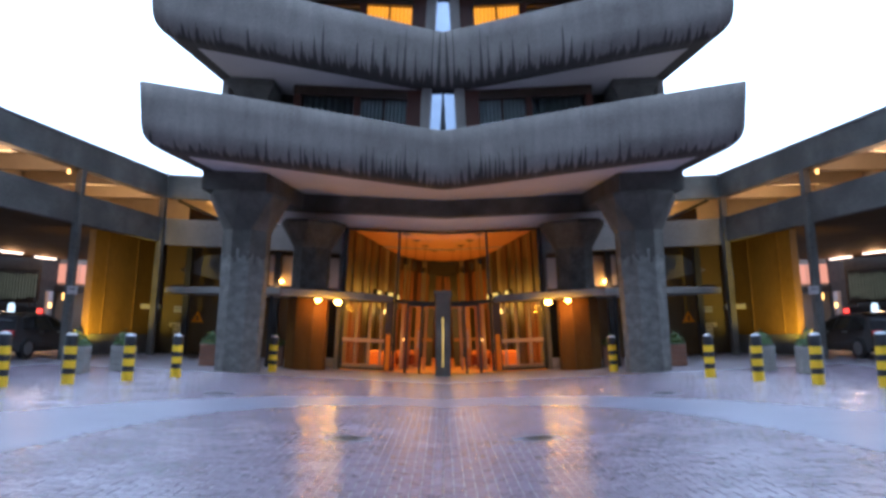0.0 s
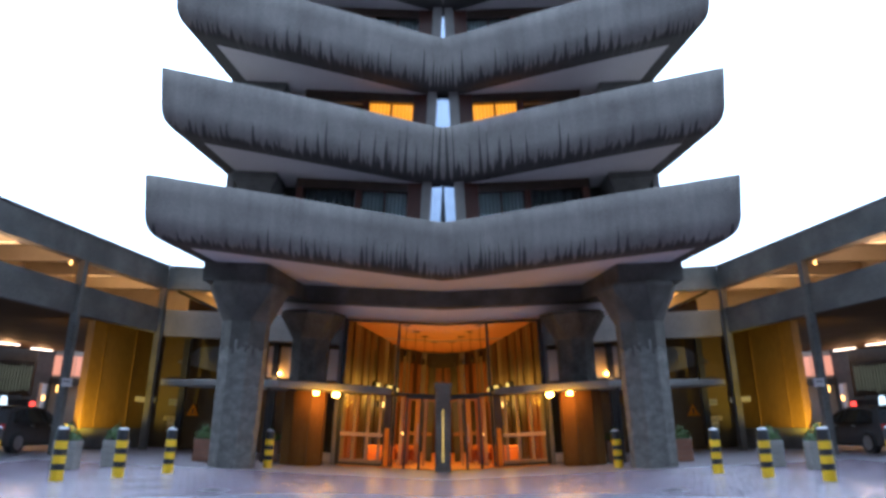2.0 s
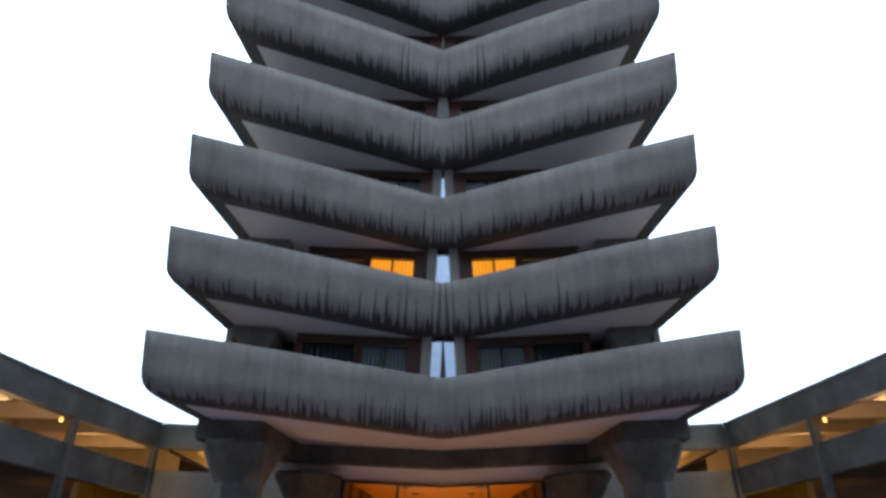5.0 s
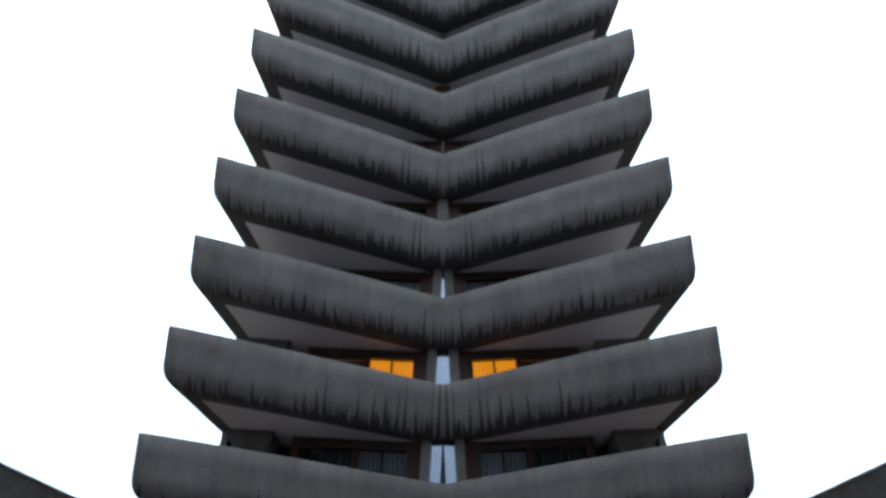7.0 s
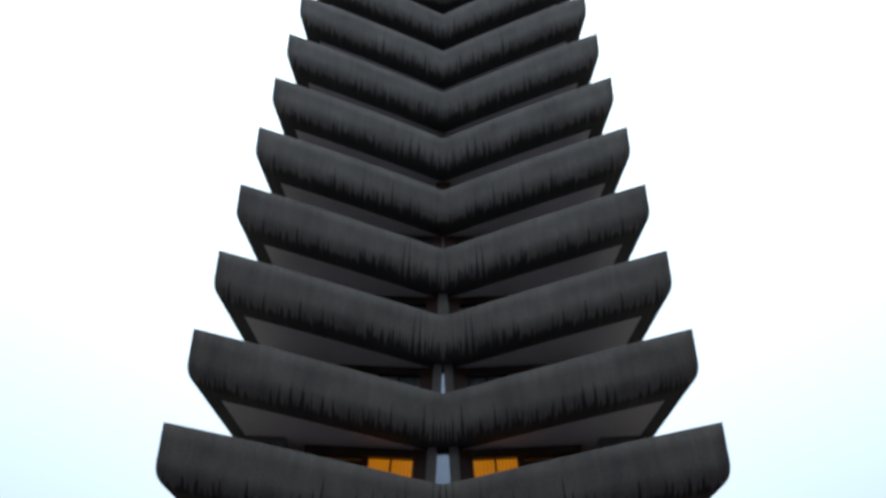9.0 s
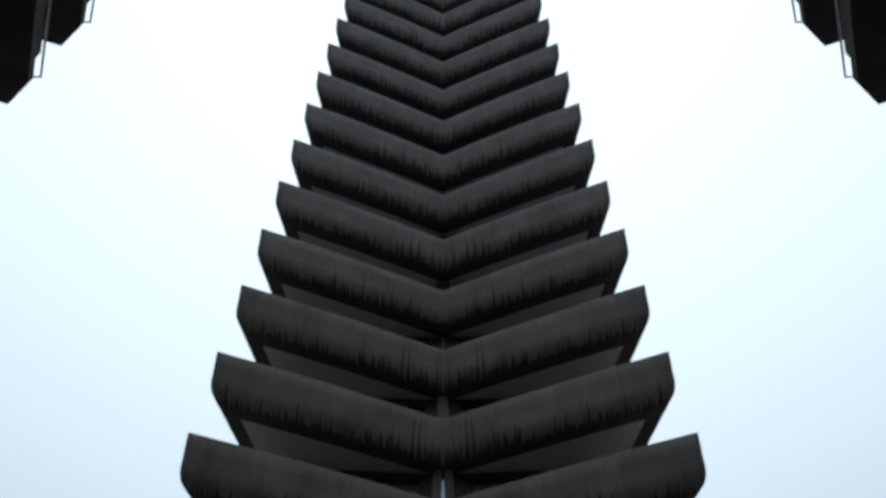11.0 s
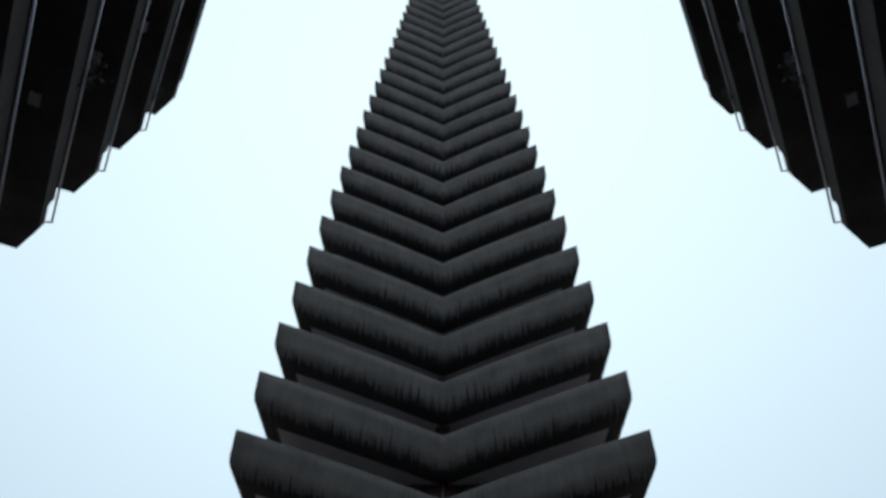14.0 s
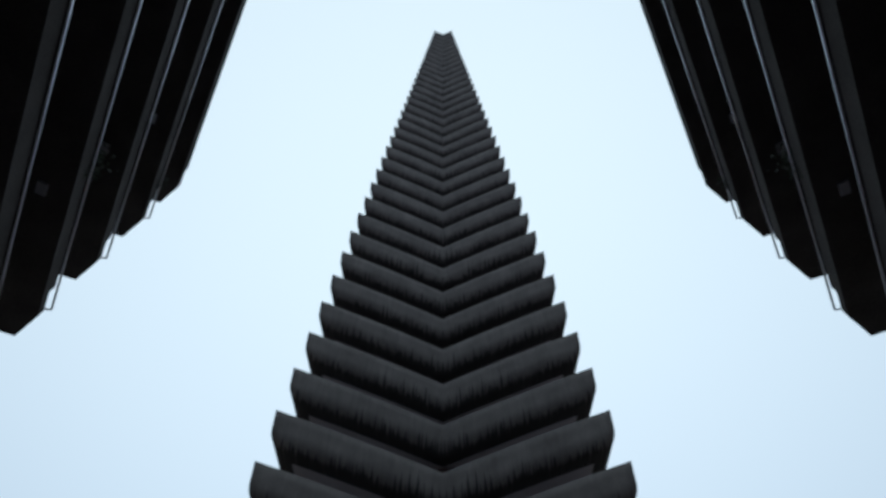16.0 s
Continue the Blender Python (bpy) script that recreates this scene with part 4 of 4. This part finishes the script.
def planter(at, mat, label, seed, size=0.62):
    ob = thing("planter", label, "planter", "planters", at=Matrix.Translation((*at, 0)) @ Matrix.Rotation(0.15, 4, "Z"))
    h = size / 2
    for i in range(4):
        z0 = 0.02 + 0.165 * i
        bm = bmesh.new()
        box(bm, -h, h, -h, h, z0, z0 + 0.155, 0.012)
        part("ring", bm, mat, ob)
    part("core", one_box(-h + 0.03, h - 0.03, -h + 0.03, h - 0.03, 0, 0.675), DARK_CONCRETE, ob)
    part("soil", one_box(-h + 0.06, h - 0.06, -h + 0.06, h - 0.06, 0.676, 0.685), SOIL, ob)
    rg = random.Random(seed)
    bm = bmesh.new()
    for _ in range(420):
        a, r, z = rg.uniform(0, 6.28), rg.uniform(0, h * 1.05), rg.uniform(0.66, 1.0)
        z = 0.68 + (z - 0.66) * (1.1 - r / h * 0.7) * rg.uniform(0.6, 1.3)
        c = Vector((r * math.cos(a), r * math.sin(a), z))
        d = Vector((rg.uniform(-1, 1), rg.uniform(-1, 1), rg.uniform(-0.2, 1))).normalized()
        s = d.orthogonal().normalized() * rg.uniform(0.015, 0.03)
        ln = rg.uniform(0.05, 0.1)
        bm.faces.new([bm.verts.new(p) for p in (c, c + d * ln * 0.5 + s, c + d * ln, c + d * ln * 0.5 - s)])
    part("plant", bm, LEAF, ob, "low leafy green shrub")
    reflect(ob)
    return ob


planter((-9.04, 18.5), PLANTER, "grey ribbed concrete planter with a green shrub", 1, 0.53)
planter((-8.48, 19.9), PLANTER, "grey ribbed concrete planter with a green shrub", 2, 0.53)
planter((-7.36, 23.7), TERRACOTTA, "brown ribbed planter with a green shrub", 3, 0.56)
planter((-5.6, 25.0), TERRACOTTA, "brown ribbed planter with a green shrub", 4, 0.56)


def car():
    ob = thing("parked_car", "dark grey hatchback parked under the podium", "car", "cars", at=Matrix.Translation((-13.4, 23.95, 0)) @ Matrix.Rotation(radians(87), 4, "Z"))
    # x ahead, y to its left, z up
    side = [(-1.95, 0.35), (-1.98, 0.62), (-1.9, 0.86), (-1.62, 1.28), (-1.2, 1.37), (-0.2, 1.38), (0.35, 1.26), (1.0, 0.92), (1.75, 0.78), (1.98, 0.6), (2.0, 0.32), (1.72, 0.2), (-1.72, 0.22)]
    bm = bmesh.new()
    rows = []
    for f, w in ((-1, 0.8), (-0.97, 0.85), (-0.6, 0.86), (0.6, 0.86), (0.97, 0.85), (1, 0.8)):
        s = 1 if f > 0 else -1
        row = []
        for x, z in side:
            tuck = max(0, z - 0.9) * 0.42
            edge = 0.97 if abs(f) == 1 else 1
            row.append(bm.verts.new((x * edge, (s * (0.86 - tuck) if abs(f) > 0.9 else f * (0.86 - tuck)) * (0.97 if abs(f) == 1 else 1), 0.2 + (z - 0.2) * edge)))
        rows.append(row)
    m = len(side)
    for a, b in zip(rows, rows[1:]):
        for i in range(m):
            bm.faces.new((a[i], a[(i + 1) % m], b[(i + 1) % m], b[i]))
    bm.faces.new(rows[0])
    bm.faces.new(rows[-1][::-1])
    body = part("body", bm, CAR_PAINT, ob)
    for s in (-1, 1):
        for pts in (((-1.55, 0.9), (-1.4, 1.22), (-0.85, 1.29), (-0.85, 0.9)), ((-0.78, 0.9), (-0.78, 1.29), (-0.15, 1.3), (0.0, 0.9)), ((0.07, 0.9), (-0.05, 1.29), (0.3, 1.2), (0.82, 0.93))):
            bm = bmesh.new()
            v = [bm.verts.new((x, s * (0.868 - max(0, z - 0.9) * 0.42), z)) for x, z in pts]
            f = bm.faces.new(v)
            ex = bmesh.ops.extrude_face_region(bm, geom=[f])["geom"]
            bmesh.ops.translate(bm, vec=(0, -s * 0.02, 0), verts=[g for g in ex if isinstance(g, bmesh.types.BMVert)])
            part("side_window", bm, DARK_GLASS, ob)
        for x in (-0.7, 0.28):
            part("door_handle", one_box(x, x + 0.2, s * 0.855, s * 0.885, 0.8, 0.83, 0.006), ALLOY, ob)
        part("sill", one_box(-0.9, 0.9, s * 0.84, s * 0.875, 0.24, 0.32, 0.01), RUBBER, ob)
        part("tail_light", one_box(-2.0, -1.86, s * 0.55, s * 0.84, 0.68, 0.86, 0.02), TAIL, ob, "red tail light")
        part("headlight", one_box(1.8, 1.97, s * 0.5, s * 0.8, 0.6, 0.74, 0.02), CAP, ob)
        part("mirror", one_box(0.5, 0.68, s * 0.86, s * 1.02, 0.9, 1.02, 0.03), CAR_PAINT, ob)
        for x in (-1.25, 1.25):
            t = bmesh.new()
            bmesh.ops.create_cone(t, cap_ends=True, segments=24, radius1=0.32, radius2=0.32, depth=0.2, matrix=Matrix.Translation((x, s * 0.79, 0.32)) @ Matrix.Rotation(radians(90), 4, "X"))
            wheel = part("wheel", t, RUBBER, ob)
            t = bmesh.new()
            bmesh.ops.create_cone(t, cap_ends=True, segments=20, radius1=0.21, radius2=0.19, depth=0.03, matrix=Matrix.Translation((x, s * 0.9, 0.32)) @ Matrix.Rotation(radians(90 * s), 4, "X"))
            part("rim", t, ALLOY, wheel, "silver alloy rim")
    part("rear_window", prism(bmesh.new(), [(-1.72, -0.6), (-1.72, 0.6), (-1.7, 0.6), (-1.7, -0.6)], 0.95, 1.18), DARK_GLASS, ob)
    reflect(ob)


car()

# ---- the street seen through the undercroft ----
street = thing("street_building", "dark building with lit window slits across the street", "building", "street buildings", at=Matrix.Translation((-24.6, 44, 0)))
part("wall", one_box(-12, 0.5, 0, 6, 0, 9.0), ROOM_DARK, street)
rs = random.Random(8)
for i in range(15):
    x, low = -2.35 + 0.185 * i, 1.9 + rs.uniform(0, 0.25)
    part("fin", one_box(x + 0.09, x + 0.13, -0.16, -0.004, 1.8, 3.75), DARK, street)
    part("window_slit", one_box(x, x + rs.uniform(0.03, 0.06), -0.06, -0.004, low, 3.55 - rs.uniform(0, 0.15)), SLIT_GLOW, street, "greenish lit upright window")
part("canopy", one_box(-4, 0.5, -1.0, -0.01, 1.55, 1.75), DARK, street)
reflect(street)
far = thing("lit_building", "pale building with an orange lit upper storey", "building", "lit buildings", at=Matrix.Translation((-21.8, 46, 0)))
part("wall", one_box(-3.6, 6, 0, 5, 0, 9.0), GREY_PANEL, far)
for i in range(5):
    part("window", one_box(-3.3 + 0.78 * i, -2.6 + 0.78 * i, -0.08, -0.004, 3.1, 4.3, 0.01), PALE_GLOW, far, "window glowing pale orange")
part("ledge", one_box(-3.6, 6, -0.3, -0.01, 2.55, 2.95, 0.01), DARK, far)
part("pillar", one_box(-2.6, -2.1, -1.3, -0.8, 0, 2.54, 0.02), SOFFIT, far)
part("door", one_box(0.4, 1.2, -0.1, -0.004, 0, 2.1, 0.01), DARK, far)
reflect(far)
for x, y, z, mat, w, h, lab in ((-24.5, 42, 1.3, WHITE_GLOW, 0.42, 0.85, "white oval illuminated sign on a thin post"), (-22.87, 42, 1.3, RED_GLOW, 0.3, 0.36, "square red illuminated sign on a thin post"),
                                (-22.87, 43, 1.7, STAND_GLOW, 0.2, 0.3, "small yellow lantern on a thin post"), (-22.1, 43, 2.25, STAND_GLOW, 0.2, 0.42, "tall yellow lantern on a thin post")):
    sg = thing("street_sign" if "sign" in lab else "street_lantern", lab, "sign" if "sign" in lab else "lantern", at=Matrix.Translation((x, y, 0)))
    bm = lathe(bmesh.new(), [(0.2 * w, -h / 2), (0.45 * w, -0.4 * h), (0.5 * w, 0), (0.45 * w, 0.4 * h), (0.2 * w, h / 2)], 16) if "oval" in lab or "lantern" in lab else one_box(-w / 2, w / 2, -0.06, 0.06, -h / 2, h / 2, 0.02)
    bm.transform(Matrix.Translation((0, 0, z)) @ Matrix.Diagonal((1, 0.4, 1, 1)))
    part("face", bm, mat, sg)
    part("post", rod(bmesh.new(), (0, 0.1, 0), (0, 0.1, z + h * 0.3), 0.03), DARK, sg)
    reflect(sg)
for x, y in ((-23.05, 38.95), (-22.95, 42.15)):
    tl = thing("ceiling_tube_lamp", "glowing fluorescent tube under the deck ceiling", "lamp", "ceiling tube lamps", at=Matrix.Translation((x, y, 4.45)) @ Matrix.Rotation(radians(70), 4, "Z"))
    part("housing", one_box(-0.75, 0.75, -0.07, 0.07, -0.06, 0, 0.01), CAP, tl)
    part("tube", rod(bmesh.new(), (-0.72, 0, -0.085), (0.72, 0, -0.085), 0.026), TUBE_GLOW, tl)
    reflect(tl)
warm_lamp("tube_light", (-23.05, 38.95, 4.2), 110, (1.0, 0.5, 0.18))
warm_lamp("tube_light", (-22.95, 42.15, 4.2), 70, (1.0, 0.5, 0.18))

# ---- added spotlight, wall lamp on the deck, signs ----
# made-up fixture to go with the added wall wash
fl = thing("ground_spotlight", "small dark spotlight on a short stand, added for the wall's glow", "spotlight", "spotlights", at=Matrix.Translation((-12.2, 25.0, 0)))
part("stand", one_box(-0.025, 0.025, -0.14, -0.09, 0, 0.45), DARK, fl)
part("can", one_box(-0.09, 0.09, -0.16, -0.1, 0.4, 0.58, 0.015), DARK, fl)
reflect(fl)
p = B - along * 5.3 + inn * 0.3
dl = thing("deck_lamp", "bracket lamp glowing at the top of a post", "lamp", "deck lamps", at=Matrix.Translation((p.x, p.y, 5.98)))
part("arm", one_box(-0.6, 0.0, -0.03, 0.03, -0.06, 0.0), CEILING, dl)
part("glass", lathe(bmesh.new(), [(0.02, -0.2), (0.04, -0.18), (0.045, -0.1), (0.03, -0.06)], 12), STAND_GLOW, dl)
reflect(dl)
for name, lab, x, z, w, h, mat in (("notice_board", "grey notice board fixed to the ochre wall", -10.67, 1.76, 0.47, 0.24, BLUE_SIGN), ("notice", "pale paper notice on the ochre wall", -10.78, 1.13, 0.5, 0.16, PAPER),
                                   ("notice", "pale paper notice on the ochre wall", -10.72, 0.8, 0.3, 0.42, PAPER)):
    nb = thing(name, lab, "sign", at=Matrix.Translation((x, 29.985, z)))
    part("panel", one_box(-w / 2, w / 2, -0.03, 0.01, -h / 2, h / 2, 0.005), mat, nb)
    for i in range(2):
        part("line", one_box(-w * 0.4, w * 0.3, -0.036, -0.031, h * (0.15 - 0.3 * i) - 0.012, h * (0.15 - 0.3 * i) + 0.012), DARK, nb)
    reflect(nb)
ws = thing("warning_sign", "orange triangular warning sign on the ochre wall", "sign", at=Matrix.Translation((-9.92, 29.98, 1.28)))
bm = bmesh.new()
vs = [bm.verts.new((x, -0.03, z)) for x, z in ((-0.25, 0), (0.25, 0), (0, 0.45))]
ex = bmesh.ops.extrude_face_region(bm, geom=[bm.faces.new(vs)])["geom"]
bmesh.ops.translate(bm, vec=(0, 0.03, 0), verts=[g for g in ex if isinstance(g, bmesh.types.BMVert)])
part("plate", bm, ORANGE, ws)
part("mark", one_box(-0.03, 0.03, -0.04, -0.031, 0.08, 0.28), DARK, ws)
reflect(ws)
q = B - along * 4.95
pp = thing("post_plate", "small pale plate fixed to a podium post", "sign", at=Matrix.Translation((q.x + 0.05, q.y - 0.13, 2.15)))
part("panel", one_box(-0.16, 0.16, -0.015, 0.015, -0.13, 0.13, 0.006), SOFFIT, pp)
part("line", one_box(-0.11, 0.09, -0.021, -0.016, 0.02, 0.05), DARK, pp)
reflect(pp)
dsn = thing("direction_sign", "pale narrow direction sign beside the corner post", "sign", at=Matrix.Translation((-11.12, 28.1, 1.8)))
part("panel", one_box(-0.38, 0.38, -0.02, 0.02, -0.1, 0.1, 0.01), PLANTER, dsn)
part("arm", rod(bmesh.new(), (0.36, 0.04, 0), (0.4, 0.2, 0), 0.02), DARK, dsn)
reflect(dsn)
for x, y, r in ((-1.25, 10.38, 0.19), (-4.52, 15.44, 0.19)):
    mh = thing("manhole_cover", "round dark iron manhole cover in the paving", "manhole cover", "manhole covers", at=Matrix.Translation((x, y, 0)))
    part("frame", lathe(bmesh.new(), [(r + 0.04, 0), (r + 0.04, 0.012), (r, 0.013)], 28), STEEL, mh)
    part("lid", lathe(bmesh.new(), [(r - 0.01, 0.0), (r - 0.01, 0.016), (r - 0.03, 0.017)], 28), DARK, mh)
    reflect(mh)

# ---- curved lane and brick paving ----
left, right = [], []
for i, (p, h) in enumerate(zip(LANE_MID, LANE_HALF)):
    a, b = Vector(LANE_MID[max(0, i - 1)]), Vector(LANE_MID[min(len(LANE_MID) - 1, i + 1)])
    t = (b - a).normalized()
    nrm = Vector((-t.y, t.x))
    left.append(Vector(p) + nrm * h)
    right.append(Vector(p) - nrm * h)


def smooth_line(pts, cuts=5):
    """Points along a soft curve through those given."""
    out = []
    for i in range(len(pts) - 1):
        p0, p1, p2, p3 = pts[max(0, i - 1)], pts[i], pts[i + 1], pts[min(len(pts) - 1, i + 2)]
        for k in range(cuts):
            u = k / cuts
            out.append(0.5 * (2 * p1 + (p2 - p0) * u + (2 * p0 - 5 * p1 + 4 * p2 - p3) * u * u + (3 * p1 - p0 - 3 * p2 + p3) * u ** 3))
    return out + [pts[-1]]


bm = bmesh.new()
lv = [(bm.verts.new((a.x, a.y, 0.007)), bm.verts.new((b.x, b.y, 0.007))) for a, b in zip(smooth_line(left), smooth_line(right))]
for (a, b), (c, d) in zip(lv, lv[1:]):
    bm.faces.new((a, b, d, c))
tagged(whole("lane", bm, LANE), "smooth grey asphalt lane curving across the paving", "road", kind="structure")

BW = 0.108
paving = thing("brick_paving", "purple-grey brick paving with dark joints", "paving", kind="structure")


def brick_geometry(w, h):
    """A paver with a bevelled rim, without its underside: vertices and faces."""
    g, c, z = 0.005, 0.008, 0.011
    corners = ((-1, -1), (1, -1), (1, 1), (-1, 1))
    v = [(sx * (w / 2 - g), sy * (h / 2 - g), 0.0) for sx, sy in corners]
    v += [(sx * (w / 2 - g), sy * (h / 2 - g), z - 0.004) for sx, sy in corners]
    v += [(sx * (w / 2 - g - c), sy * (h / 2 - g - c), z) for sx, sy in corners]
    f = [(8, 9, 10, 11)] + [(4 + i, 4 + (i + 1) % 4, 8 + (i + 1) % 4, 8 + i) for i in range(4)] + [(i, (i + 1) % 4, 4 + (i + 1) % 4, 4 + i) for i in range(4)]
    return v, f


v, f = brick_geometry(2 * BW, BW)
v = [Vector(p) for p in v]
brick_mesh = bpy.data.meshes.new("brick")
brick_mesh.from_pydata([tuple(p) for p in v], [], f)
brick_mesh.materials.append(PAVER)
verts, faces = [], []
rg = random.Random(11)
near = 0
EDGE = 0.078
for i in range(-104, 2):
    for j in range(-8, 194):
        kind = (i - j) % 4
        if kind not in (0, 3):
            continue
        upright = kind == 3
        x = EDGE + BW * (i + (0.5 if upright else 1.0))
        y = BW * (j + (1.0 if upright else 0.5))
        if x - BW > EDGE or lane_gap(x, y) < 0.0 or math.hypot(x + 5.98, y - 21.95) < 0.8:
            continue
        if any(math.hypot(x - a, y - c) < r + 0.1 for a, c, r in ((-1.25, 10.38, 0.22), (-4.52, 15.44, 0.22))):
            continue
        turn = Euler((rg.uniform(-0.007, 0.007), rg.uniform(-0.01, 0.01), rg.uniform(-0.015, 0.015) + (math.pi / 2 if upright else 0))).to_matrix().to_4x4()
        at = Matrix.Translation((x, y, rg.uniform(-0.003, 0.001))) @ turn
        if near < 300 and x + BW < EDGE and -2.4 < x and 6.7 < y < 8.0:
            near += 2
            for side in (Matrix(), FLIP):
                br = new("brick", brick_mesh)
                br.parent, br.matrix_basis = paving, side @ LEAN @ at
        else:
            pts = [at @ p for p in v]
            pts = [LEAN @ Vector((min(p.x, EDGE), p.y, p.z)) for p in pts]
            base = len(verts)
            verts += [tuple(p) for p in pts] + [(-p.x, p.y, p.z) for p in pts]
            faces += [tuple(base + k for k in q) for q in f] + [tuple(base + 12 + k for k in q[::-1]) for q in f]
me = bpy.data.meshes.new("bricks")
me.from_pydata(verts, [], faces)
me.materials.append(PAVER)
rest = new("bricks", me)
rest.parent = paving
tagged(rest, kind="stuff")
